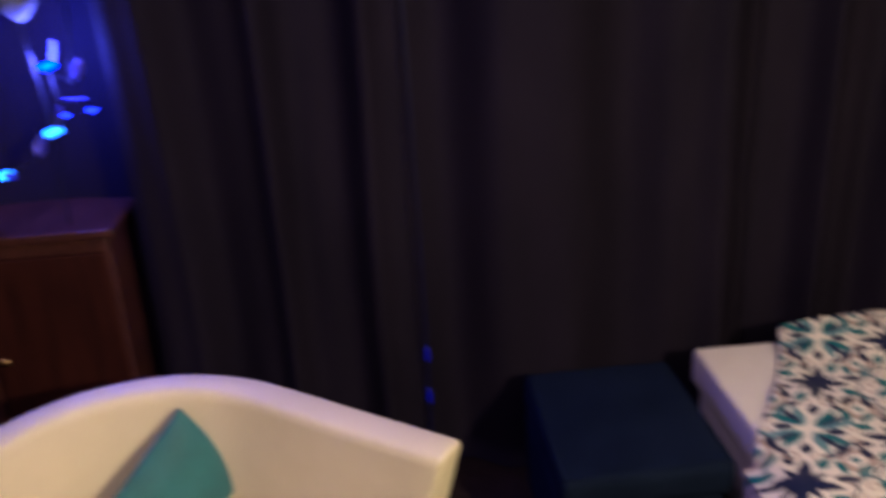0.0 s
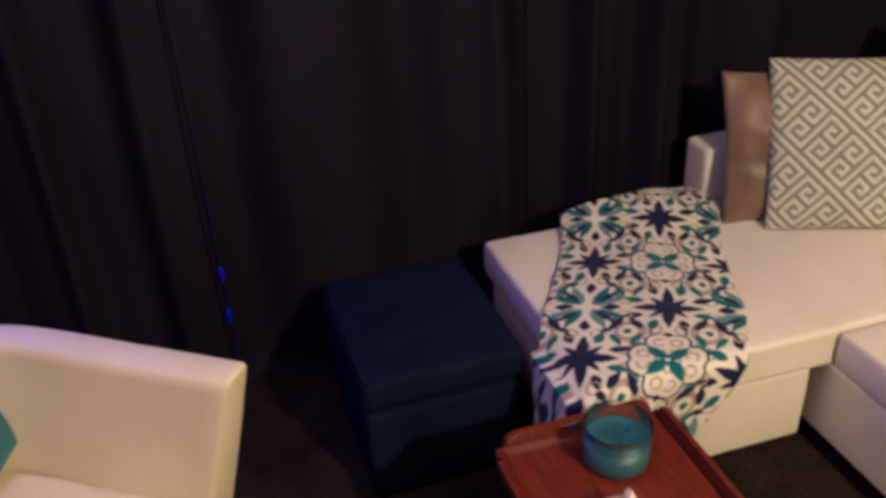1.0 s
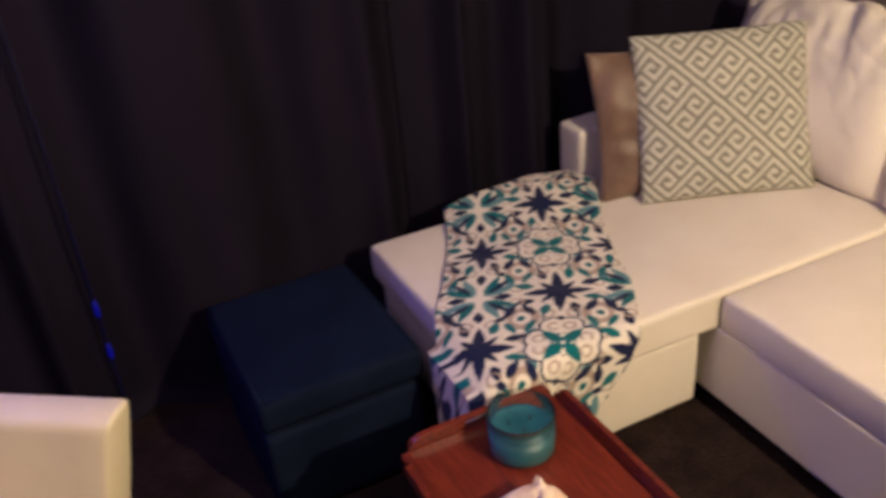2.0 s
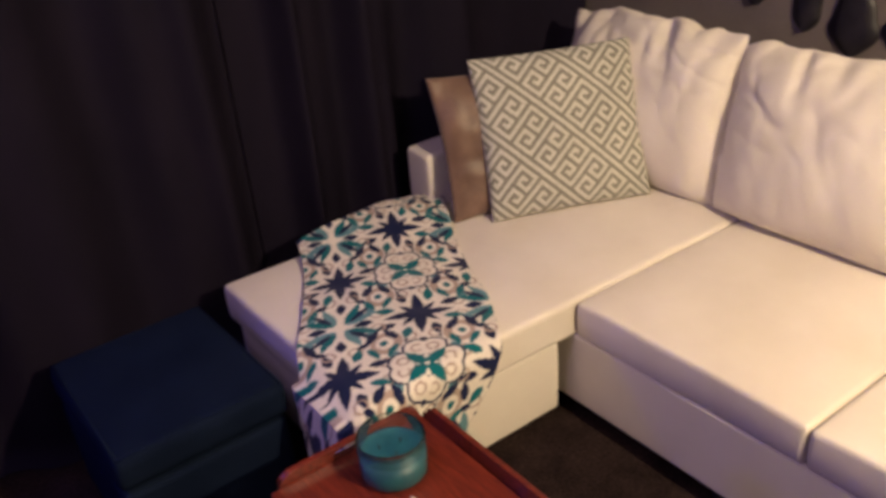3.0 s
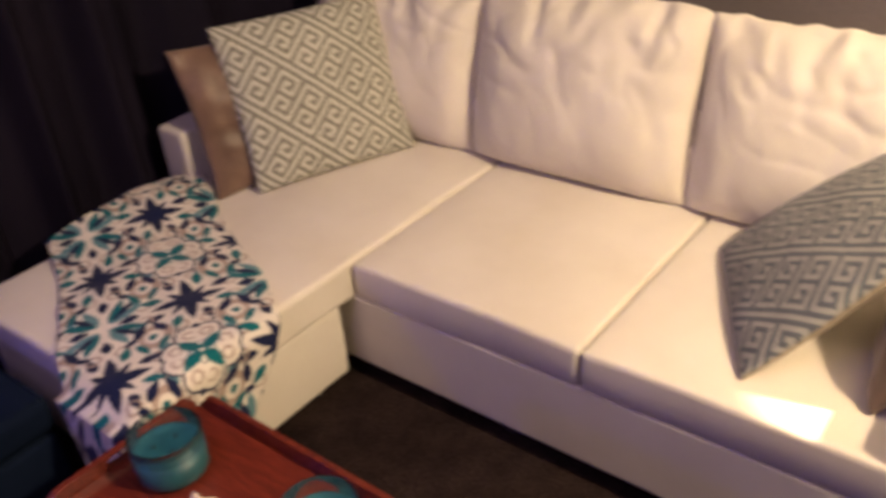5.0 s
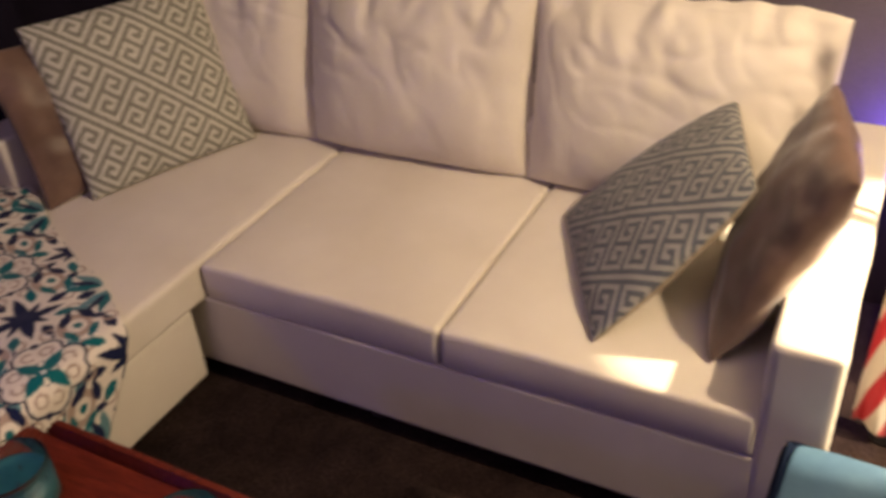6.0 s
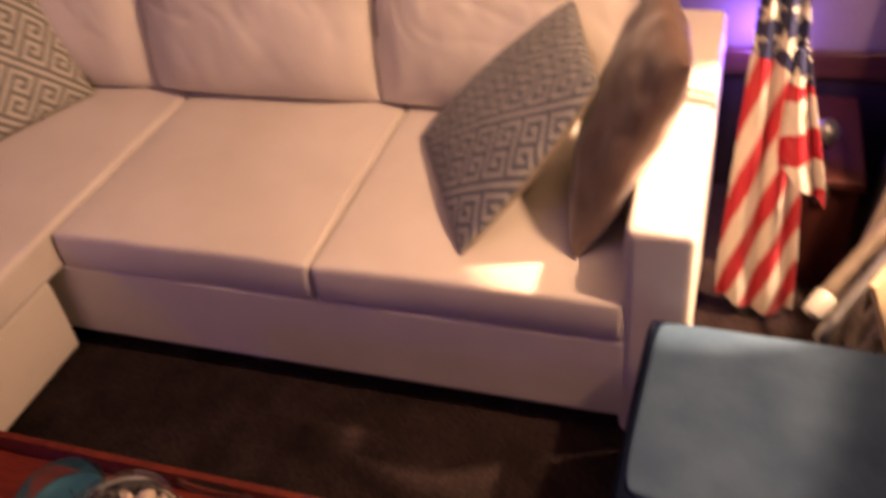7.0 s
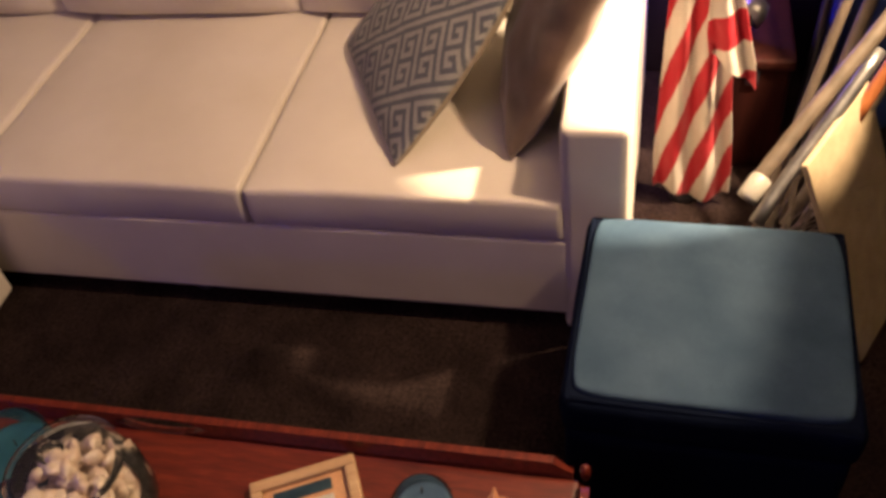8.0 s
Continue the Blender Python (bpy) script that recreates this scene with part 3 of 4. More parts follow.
def throw():
    """A folded throw laid slantwise over the chaise's corner, falling over its front and its side."""
    nu, nv = 150, 360
    us, vs = np.linspace(-0.705, -0.222, nu), np.linspace(-0.80, 0.62, nv)
    U, V, seat = np.array((0.911, -0.412)), np.array((-0.412, -0.911)), 0.398
    top, flat = [], []
    xe, ye, yn = -0.712, -0.004, 0.764
    for i, u in enumerate(us):
        for v in vs:
            w = (u + 0.4635) / 0.2415
            side = 0.012 * math.sin(v * 7 + 1) + 0.010 * noise.noise(Vector((v * 5, u, 2)))
            p = U * (u + side * w - 0.035 * (v + 0.2) - 0.06 * max(0.0, v + 0.1)) + V * v
            x, y = p
            z = seat + 0.010 + 0.007 * (1 - w * w) + 0.007 * noise.noise(Vector((x * 6, y * 6, 1.0))) + 0.004 * noise.noise(Vector((x * 15, y * 15, 4.0)))
            z += 0.040 * math.exp(-(((v + 0.62) / 0.16) ** 2)) * (1 - 0.4 * w * w)
            z -= 0.030 * max(0.0, (-0.655 - x) / 0.057) ** 2 if x < -0.655 else 0.0
            drop = 0.0
            if x < xe:
                d = xe - x
                y += 1.45 * d
                x, drop = xe - 0.024 - 0.010 * math.sin(y * 16) * min(1, d * 6), drop + 1.7 * d
            if y < ye + 0.016:
                d = ye + 0.016 - y
                bend = min(d / 0.04, math.pi / 2)
                y = ye + 0.016 - 0.040 * math.sin(bend) - (0.006 + 0.008 * math.sin(x * 18)) * min(1, d * 6)
                drop += 0.010 + 0.04 * (1 - math.cos(bend)) + max(0.0, d - 0.063)
            if y > yn:
                d = y - yn
                y, drop = yn + 0.012, drop + d
            z -= max(0.0, drop - 0.010)
            flat.append((u, v))
            top.append((x, y, max(z, 0.06 + 0.01 * math.sin(x * 9))))
    v = np.array(top)
    ids = np.arange(nu * nv).reshape(nu, nv)
    rim = list(ids[:, 0]) + list(ids[-1, 1:]) + list(ids[-2::-1, -1]) + list(ids[0, -2:0:-1])
    low = v.copy()
    low[:, 2] -= 0.008
    low[:, :2] += np.where(v[:, 2:3] < seat - 0.02, np.sign(np.array((-0.3, 0.35)) - v[:, :2]) * 0.006, 0)
    k = nu * nv
    faces = [tuple(q) for q in np.concatenate([grid_faces(nu, nv, 0, True), grid_faces(nu, nv, k)])] + [(rim[i - 1], rim[i], rim[i] + k, rim[i - 1] + k) for i in range(len(rim))]
    flat = np.array(flat)
    d = throw_dye(flat[:, 0], flat[:, 1])
    me = mesh_of("throw_blanket", np.concatenate([v, low]), faces, THROW, True, np.concatenate([d, d]))
    tagged(piece("throw_blanket", me), "cream throw blanket with navy and teal medallions over the chaise", "blanket")


throw()

# ---- storage ottomans ----


def round_corners(v, u):
    v[:, :2] *= 1 - 0.055 * (np.abs(u[:, 0]) ** 7 * np.abs(u[:, 1]) ** 7)[:, None]
    return v


def ottoman(label, where, turn, size, height, lid_cloth, group):
    t = thing("storage_ottoman", label, "ottoman", where, turn, group)
    w, d = size
    block("box", (w - 0.012, d - 0.012, height - 0.115), 0.016, NAVY, t, (0, 0, (height - 0.115) / 2 + 0.012), n=(6, 6, 6), wob=0.004, seed=where[0])
    block("lid", (w, d, 0.092), 0.022, NAVY, t, (0, 0, height - 0.046), n=(8, 8, 3), crown=0.008, wob=0.003, seed=where[1])
    # paler panel: lamplight on the navy lid put into its colour
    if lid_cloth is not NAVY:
        block("top_panel", (w - 0.030, d - 0.030, 0.02), 0.008, lid_cloth, t, (0, 0, height + 0.0015), n=(14, 14, 1), crown=0.006, wob=0.002, label="suede top, lamplight put into its slate teal colour", shape=round_corners)
    h = height - 0.004
    loop = [(sx * (w / 2 - 0.012), sy * (d / 2 - 0.012), h) for sx, sy in ((-1, -1), (1, -1), (1, 1), (-1, 1))]
    for a, b in zip(loop, loop[1:] + loop[:1]):
        tube("piping", [Vector(a).lerp(Vector(b), s) for s in (0, 0.25, 0.5, 0.75, 1)], 0.005, NAVY, t, "", 8)
    for sx in (-1, 1):
        for sy in (-1, 1):
            lathe("foot", [(0.016, 0), (0.018, 0.014)], DARK_PLASTIC, t, (sx * (w / 2 - 0.05), sy * (d / 2 - 0.05), 0), sides=12)
    return t


ottoman("navy blue linen storage ottoman with a closed lid before the curtains", (-0.957, 0.468, 0), 1, (0.424, 0.500), 0.383, NAVY, "cube storage ottomans")
ottoman("navy storage ottoman, its top coloured slate teal as lamplit, beside the sofa arm", (-0.238, -1.630, 0), -1.5, (0.428, 0.458), 0.384, LIT_TOP_BLUE, "cube storage ottomans")

# ---- tub chair ----


def tub_chair():
    t = thing("tub_chair", "cream faux leather tub chair with a curved low back", "chair", (-2.022, -0.096, 0), -35.5)
    R, th, arm = 0.405, 0.085, 0.47
    # outline of the curved wall: the near arm, round the back, the far arm; facing +x
    path = [(arm - k * arm / 8, -1, 0) for k in range(8)] + [(0, 0, a) for a in np.linspace(-90, -270, 33)] + [(k * arm / 8, 1, 0) for k in range(1, 9)]
    prof = []
    for k in range(9):
        a = math.pi * k / 8
        prof.append((math.cos(a), math.sin(a)))
    verts, rows = [], []
    for x, s, a in path:
        out, base = ((0, s), (x, 0)) if s else ((math.cos(radians(a)), math.sin(radians(a))), (0, 0))
        ring = []
        # across the wall: outside from below, over the rounded rim, inside down
        for off, z in [(R, 0.10), (R + 0.004, 0.30), (R + 0.006, 0.55)] + [(R - th / 2 + math.copysign(abs(cx) ** 0.6, cx) * th / 2, 0.682 + 0.030 * sz**0.7) for cx, sz in prof] + [(R - th - 0.004, 0.55), (R - th - 0.012, 0.40), (R - th - 0.012, 0.10)]:
            wob = 0.003 * noise.noise(Vector((base[0] * 6 + out[0] * 3, out[1] * 5, z * 6)))
            ring.append(len(verts))
            lean = 0.28 * (0.70 - z) * (base[0] / arm) ** 2
            verts.append((base[0] + out[0] * (off + wob) - lean, base[1] + out[1] * (off + wob), z))
        rows.append(ring)
    faces = [(a[j], b[j], b[j + 1], a[j + 1]) for a, b in zip(rows, rows[1:]) for j in range(len(a) - 1)] + [tuple(rows[0]), tuple(reversed(rows[-1]))]
    me = mesh_of("shell", verts, faces, TUB_LEATHER)
    ob = piece("shell", me, t)
    b = ob.modifiers.new("soft_edges", "BEVEL")
    b.width, b.segments, b.angle_limit = 0.012, 3, radians(60)
    v, f = rbox((0.74, 2 * (R - th) - 0.006, 0.13), 0.035, (10, 10, 3), 0.012, 0.004, 4)
    cut = (R - th - 0.02)
    back = v[:, 0] < 0.12
    reach = np.sqrt(np.clip(cut**2 - v[:, 1] ** 2, 0, None))
    v[:, 0] = np.where(back, np.maximum(v[:, 0], -reach - 0.10 + 0.0), v[:, 0])
    piece("seat_cushion", mesh_of("seat_cushion", v, f, TUB_LEATHER), t, pose(0.10, 0, 0.325))
    block("seat_base", (0.52, 2 * (R - th) - 0.006, 0.16), 0.012, TUB_LEATHER, t, (0.20, 0, 0.18), n=(4, 4, 3))
    for x, y in ((0.42, -0.34), (0.42, 0.34), (-0.25, -0.22), (-0.25, 0.22)):
        lathe("leg", [(0.016, 0), (0.024, 0.105)], DARK_PLASTIC, t, (x, y, 0), sides=14)


tub_chair()
pillow("teal velvet throw pillow reclining corner up in the tub chair", (-2.165, 0.028, 0.515), (0.600, 0.577, 0.560), (0.623, 0.110, -0.769), 0.30, 0.27, 0.06, TEAL, 6.0, ear=0.01, group="throw pillow in the chair", sag=((-0.08, -0.05, 0), (-0.08, -0.05, 0)))

# ---- tray table ----
TX0, TX1, TY0, TY1, TZ = -0.968, -0.604, -1.452, -0.150, 0.444


def leaf_board(length, height, thick, hole):
    """A hinged tray side: an upright board with rounded upper corners and an oval grip hole."""
    n, r = 48, 0.035
    xs = np.linspace(-length / 2, length / 2, n + 1)

    def topz(x):
        d = length / 2 - abs(x)
        return height - (r - math.sqrt(max(0, r * r - (r - d) ** 2)) if d < r else 0) * 0.8

    bm = bmesh.new()
    cols = []
    for x in xs:
        t = topz(x)
        gap = hole / 2 * math.sqrt(max(0, 1 - (x / (hole / 2)) ** 2)) / 4.2 if abs(x) < hole / 2 else 0
        mid = height * 0.56
        zs = (0, mid - gap, mid + gap, t)
        cols.append([[bm.verts.new((x, s * thick / 2, z)) for z in zs] for s in (-1, 1)])
    for a, b in zip(cols, cols[1:]):
        open_hole = a[0][2].co.z - a[0][1].co.z > 1e-4 or b[0][2].co.z - b[0][1].co.z > 1e-4
        for s, flip in ((0, False), (1, True)):
            for k in (0, 1, 2):
                if k == 1 and open_hole:
                    continue
                q = [a[s][k], b[s][k], b[s][k + 1], a[s][k + 1]]
                bm.faces.new(q[::-1] if flip else q)
        bm.faces.new((a[0][3], b[0][3], b[1][3], a[1][3]))
        bm.faces.new((a[1][0], b[1][0], b[0][0], a[0][0]))
        if open_hole:
            bm.faces.new((a[0][1], b[0][1], b[1][1], a[1][1]))
            bm.faces.new((a[1][2], b[1][2], b[0][2], a[0][2]))
    for c, flip in ((cols[0], True), (cols[-1], False)):
        q = [c[0][0], c[1][0], c[1][1], c[1][2], c[1][3], c[0][3], c[0][2], c[0][1]]
        bm.faces.new(q[::-1] if flip else q)
    bmesh.ops.remove_doubles(bm, verts=bm.verts, dist=1e-5)
    return bm


def tray_table():
    cx, cy = (TX0 + TX1) / 2, (TY0 + TY1) / 2
    t = thing("tray_table", "glossy red mahogany tray table with raised hinged sides", "coffee table", (cx, cy, 0))
    w, d = TX1 - TX0, TY1 - TY0
    block("tray_top", (w - 0.01, d - 0.01, 0.022), 0.004, MAHOGANY, t, (0, 0, TZ - 0.011), n=(6, 12, 2), wob=0.0006)
    for length, px, py, turn, hole in ((d - 0.03, w / 2, 0, 90, 0.14), (d - 0.09, -w / 2, 0, 90, 0.14), (w - 0.035, 0.008, d / 2, 0, 0.10), (w - 0.035, 0, -d / 2, 0, 0.10)):
        ob = part("side_leaf", leaf_board(length, 0.042, 0.013, hole), MAHOGANY, t, smooth=False)
        lean = 7
        ob.matrix_basis = pose(px, py, TZ - 0.012, 0, 0, turn) @ pose(0, 0, 0, lean if px > 0 or py < 0 else -lean)
        b = ob.modifiers.new("worn_edges", "BEVEL")
        b.width, b.segments, b.angle_limit = 0.003, 2, radians(50)
    for sx, sy in ((1, 1), (1, -1), (-1, 1), (-1, -1)):
        block("leg", (0.042, 0.042, TZ - 0.025), 0.006, MAHOGANY, t, (sx * (w / 2 - 0.05), sy * (d / 2 - 0.07), (TZ - 0.025) / 2), n=(1, 1, 3))
        if sy < 0:
            lathe("corner_knob", [(0.005, -0.004), (0.007, 0.004), (0.0075, 0.014), (0.006, 0.026), (0.0001, 0.029)], MAHOGANY, t, (sx * (w / 2 + 0.002), sy * (d / 2 + 0.002), TZ - 0.004), "small turned corner knob", 14)
    for s in (-1, 1):
        block("apron", (0.016, d - 0.18, 0.05), 0.003, MAHOGANY, t, (s * (w / 2 - 0.05), 0, TZ - 0.048), n=(1, 6, 1))
        block("apron", (w - 0.14, 0.016, 0.05), 0.003, MAHOGANY, t, (0, s * (d / 2 - 0.07), TZ - 0.048), n=(4, 1, 1))


tray_table()


def jar_candle(label, where, r, h, fill, wax, group="jar candles on the tray"):
    t = thing("jar_candle", label, "candle", where, 0, group)
    g = lathe("jar", [(0.0001, 0.0), (r - 0.006, 0.0), (r, 0.008), (r, h - 0.004), (r - 0.002, h), (r - 0.004, h - 0.003), (r - 0.0045, 0.014), (0.0001, 0.012)], CLEAR, t)
    g.visible_shadow = False
    lathe("wax", [(0.0001, 0.0100), (r - 0.0040, 0.0110), (r - 0.0030, 0.016), (r - 0.0030, fill), (r - 0.010, fill - 0.002), (0.0001, fill - 0.003)], wax, t)
    for a in (0.3, 2.4, 4.5):
        tube("wick", [(0.024 * math.cos(a), 0.024 * math.sin(a), fill - 0.003), (0.026 * math.cos(a), 0.024 * math.sin(a), fill + 0.009)], 0.0012, WICK, t, "", 6)
    return t


jar_candle("round glass jar candle with teal wax on the tray table", (-0.750, -0.270, TZ), 0.067, 0.098, 0.062, WAX)
jar_candle("round glass jar candle with teal wax beside the conch", (-0.716, -0.628, TZ), 0.067, 0.098, 0.062, WAX)
jar_candle("small clear glass jar candle with pale blue wax", (-0.700, -1.248, TZ), 0.042, 0.062, 0.040, LIT_TOP_BLUE)


def conch(label, where, turn, size, material):
    """A knobbed sea shell: a tapering whorled body with spines on its shoulder and a flared lip."""
    nt, ns, verts = 70, 60, []
    for i in range(nt):
        f = i / (nt - 1)
        x = -1.0 + 2.1 * f
        body = 0.56 * math.sin(math.pi * min(1.0, f * 0.5 / 0.62)) ** 0.85 if f < 0.62 else 0.56 * (1 - ((f - 0.62) / 0.38) ** 1.7) + 0.04
        for j in range(ns):
            b = 2 * math.pi * j / ns
            whorl = 1 + 0.10 * math.sin(b + 16 * f) * (f > 0.55) + 0.03 * math.sin(5 * b + 9 * f)
            spine = 0.0
            for k in range(7):
                d = math.remainder(b - k * 0.9 - 0.3, 2 * math.pi)
                spine += 0.34 * math.exp(-((d / 0.16) ** 2) - ((f - 0.60 - 0.02 * k) / 0.055) ** 2)
            lip = 0.30 * math.exp(-((math.remainder(b + 1.0, 2 * math.pi) / 0.45) ** 2)) * math.sin(math.pi * min(1, f * 1.35)) ** 2
            r = body * whorl + spine + lip + 0.012 * noise.noise(Vector((x * 4, math.cos(b) * 3, math.sin(b) * 3)))
            verts.append((x, r * math.cos(b), r * 0.85 * math.sin(b)))
    v = np.array(verts) * size
    v[:, 2] -= v[:, 2].min()
    faces = [(i * ns + j, (i + 1) * ns + j, (i + 1) * ns + (j + 1) % ns, i * ns + (j + 1) % ns) for i in range(nt - 1) for j in range(ns)]
    faces += [tuple(range(ns)), tuple((nt - 1) * ns + j for j in range(ns))[::-1]]
    ob = piece("conch_shell", mesh_of("conch_shell", v, faces, material), None, pose(*where, 0, 0, turn))
    return tagged(ob, label, "shell")


conch("cream and pink conch shell with knobs lying on the tray", (-0.835, -0.440, TZ), -28, 0.066, SHELL)
conch("amber brown sea shell lying on the tray", (-0.683, -1.355, TZ), 100, 0.036, AMBER)


def shell_jar():
    t = thing("shell_jar", "lidded clear glass jar filled with cream sea shells", "jar", (-0.766, -0.791, TZ))
    r, h = 0.088, 0.155
    g = lathe("jar", [(0.0001, 0), (0.055, 0), (0.066, 0.006), (r, 0.05), (r, 0.105), (0.075, 0.138), (0.070, h), (0.067, h), (0.072, 0.138), (r - 0.004, 0.105), (r - 0.004, 0.05), (0.062, 0.010), (0.0001, 0.007)], CLEAR, t)
    g.visible_shadow = False
    lid = lathe("lid", [(0.0001, 0.018), (0.055, 0.012), (0.070, 0.003), (0.077, 0.0), (0.078, 0.008), (0.060, 0.020), (0.03, 0.026), (0.014, 0.027), (0.012, 0.033), (0.018, 0.042), (0.012, 0.051), (0.0001, 0.053)], CLEAR, t, (0, 0, h + 0.001), "clear glass lid with a knob")
    lid.visible_shadow = False
    rng = random.Random(5)
    for k in range(210):
        a, q, z = rng.uniform(0, 6.28), math.sqrt(rng.random()), 0.022 + 0.120 * rng.random()
        q *= 0.052 + 0.026 * math.sin(math.pi * (z - 0.01) / 0.14)
        s = rng.uniform(0.010, 0.017)
        v = []
        for i in range(7):
            f = i / 6
            for j in range(10):
                b = 2 * math.pi * j / 10
                rr = s * math.sin(math.pi * (0.04 + 0.92 * f)) ** 0.8 * (1 + 0.12 * math.cos(5 * b))
                v.append((rr * math.cos(b), rr * 0.6 * math.sin(b), s * 2.2 * (f - 0.5)))
        faces = [(i * 10 + j, i * 10 + (j + 1) % 10, (i + 1) * 10 + (j + 1) % 10, (i + 1) * 10 + j) for i in range(6) for j in range(10)] + [tuple(range(10))[::-1], tuple(range(60, 70))]
        piece("sea_shell", mesh_of("sea_shell", v, faces, SHELL), t, pose(q * math.cos(a), q * math.sin(a), z, rng.uniform(0, 180), rng.uniform(0, 180), rng.uniform(0, 180)))


shell_jar()


def picture_frame():
    t = new("picture_frame")
    t.matrix_basis = basis((-0.617, -1.120, TZ), (-0.445, 0.895, 0), (-0.895, -0.445, 0))
    tagged(t, "small pale wood picture frame lying face up on the tray", "picture frame")
    w, h, b, z = 0.155, 0.205, 0.017, 0.018
    for px, py, sx, sy in ((w / 2, b / 2, w, b), (w / 2, h - b / 2, w, b), (b / 2, h / 2, b, h - 2 * b), (w - b / 2, h / 2, b, h - 2 * b)):
        block("moulding", (sx, sy, z), 0.003, PINE, t, (px, py, z / 2), n=(3, 3, 1))
    block("print", (w - 2 * b, h - 2 * b, 0.004), 0.001, PICTURE_SAND, t, (w / 2, h / 2, 0.006), n=(1, 1, 1))
    for k, (s, mat) in enumerate(((0.018, PICTURE_DARK), (0.010, PICTURE_PALE), (0.022, PICTURE_DARK), (0.012, PICTURE_PALE))):
        block("print_band", (0.085, s, 0.002), 0.0006, mat, t, (w / 2 + 0.004, b + 0.016 + k * 0.022, 0.0092), n=(1, 1, 1))


picture_frame()

# ---- the corner beyond the armrest ----
RED_DYE, WHITE_DYE, CANTON = (0.42, 0.012, 0.022), (0.58, 0.52, 0.44), (0.012, 0.018, 0.07)


def star_mask(x, y, cx, cy, r):
    dx, dy = x - cx, y - cy
    a = np.mod(np.arctan2(dx, dy), 2 * math.pi / 5) - math.pi / 5
    d = np.hypot(dx, dy)
    return d * np.cos(a) + 0.72 * d * (math.pi / 5 - np.abs(a)) * 0 < r * 0.42 + 0.58 * r * (np.abs(a) / (math.pi / 5)) ** 2.2


def draped_flag():
    t = thing("draped_flag", "red and white striped flag with starred blue corner on a staff", "flag", (0.43, -1.598, 0))
    verts, dyes, faces, nu, nv = [], [], [], 110, 170
    for flap in range(2):
        base = len(verts)
        for i in range(nu):
            s = i / (nu - 1)
            for j in range(nv):
                f = j / (nv - 1)
                if flap == 0:
                    z0, z1 = 1.12, 0.035 + 0.02 * math.cos(s * 5)
                    w, cy = 0.045 + 0.135 * min(1, f * 1.1) ** 0.9, 0.020 - 0.035 * f
                    fwd, pleat = 0.0, 5.0
                else:
                    z0, z1 = 0.74, 0.37 + 0.09 * (1 - s)
                    w, cy = 0.03 + 0.075 * min(1, f * 1.2), -0.030 - 0.045 * f
                    fwd, pleat = -0.030, 3.0
                z = z0 + (z1 - z0) * f
                y = cy + (0.5 - s) * w
                x = fwd + (0.006 + 0.006 * f) * math.sin(s * pleat * 2 * math.pi / 2 + 0.8 * math.sin(f * 3)) + 0.005 * noise.noise(Vector((s * 4, f * 7, flap)))
                verts.append((x, y, z))
                across = 0.5 - s
                if flap == 0:
                    band = (z + 3.6 * y + 0.02) * 0.66
                    edge = 0.69 + 0.05 * across
                else:
                    band = z + 0.5 * y + 0.055
                    edge = 0.66
                dye = RED_DYE if (band / 0.083) % 2 < 1 else WHITE_DYE
                if z > edge:
                    dye = CANTON
                    row = math.floor(z / 0.064)
                    if star_mask(np.array([y]), np.array([z]), (math.floor(y / 0.062 + 0.5 * (row % 2)) + 0.5 - 0.5 * (row % 2)) * 0.062, (row + 0.5) * 0.064, 0.026)[0]:
                        dye = (0.72, 0.68, 0.56)
                dyes.append(dye)
        faces += [tuple(q) for q in grid_faces(nu, nv, base)]
    me = mesh_of("cloth", verts, faces, FLAG_CLOTH, True, np.array(dyes))
    ob = piece("cloth", me, t)
    k = ob.modifiers.new("cloth_thickness", "SOLIDIFY")
    k.thickness = 0.002
    tube("staff", [(0.03, 0.0, 0.02), (0.03, 0.0, 1.18)], 0.009, ORANGE_WOOD, t)
    lathe("finial", [(0.006, 0), (0.016, 0.012), (0.014, 0.03), (0.0001, 0.05)], BRASS, t, (0.03, 0, 1.18), sides=16)
    lathe("stand", [(0.0001, 0), (0.034, 0), (0.035, 0.010), (0.022, 0.022), (0.016, 0.045), (0.0001, 0.045)], DARK_METAL, t, (0.03, 0, 0), sides=24)


draped_flag()

chest = thing("wooden_chest", "dark red-brown wooden chest standing against the wall", "chest", (0.76, -1.735, 0))
block("body", (0.38, 0.17, 0.30), 0.008, DARK_RED, chest, (0, 0, 0.15), n=(3, 3, 3))
block("lid", (0.395, 0.185, 0.03), 0.008, DARK_RED, chest, (0, 0, 0.314), n=(3, 3, 1))
block("clasp", (0.006, 0.03, 0.04), 0.002, DARK_METAL, chest, (-0.193, 0, 0.28), n=(1, 1, 1))

lens = thing("chrome_clip_lamp", "small grey metal clip lamp resting on the wooden chest", "clip lamp", (0.66, -1.715, 0.329))
lathe("shade", [(0.014, 0.05), (0.03, 0.03), (0.036, 0.0), (0.033, 0.0), (0.026, 0.028)], METAL, lens, (0, 0, 0.055), sides=20, turn=(60, 0, 30))
block("clip", (0.03, 0.02, 0.05), 0.004, METAL, lens, (0, 0, 0.025), n=(1, 1, 1))

LEAN = "poles and sticks leaning in the corner"


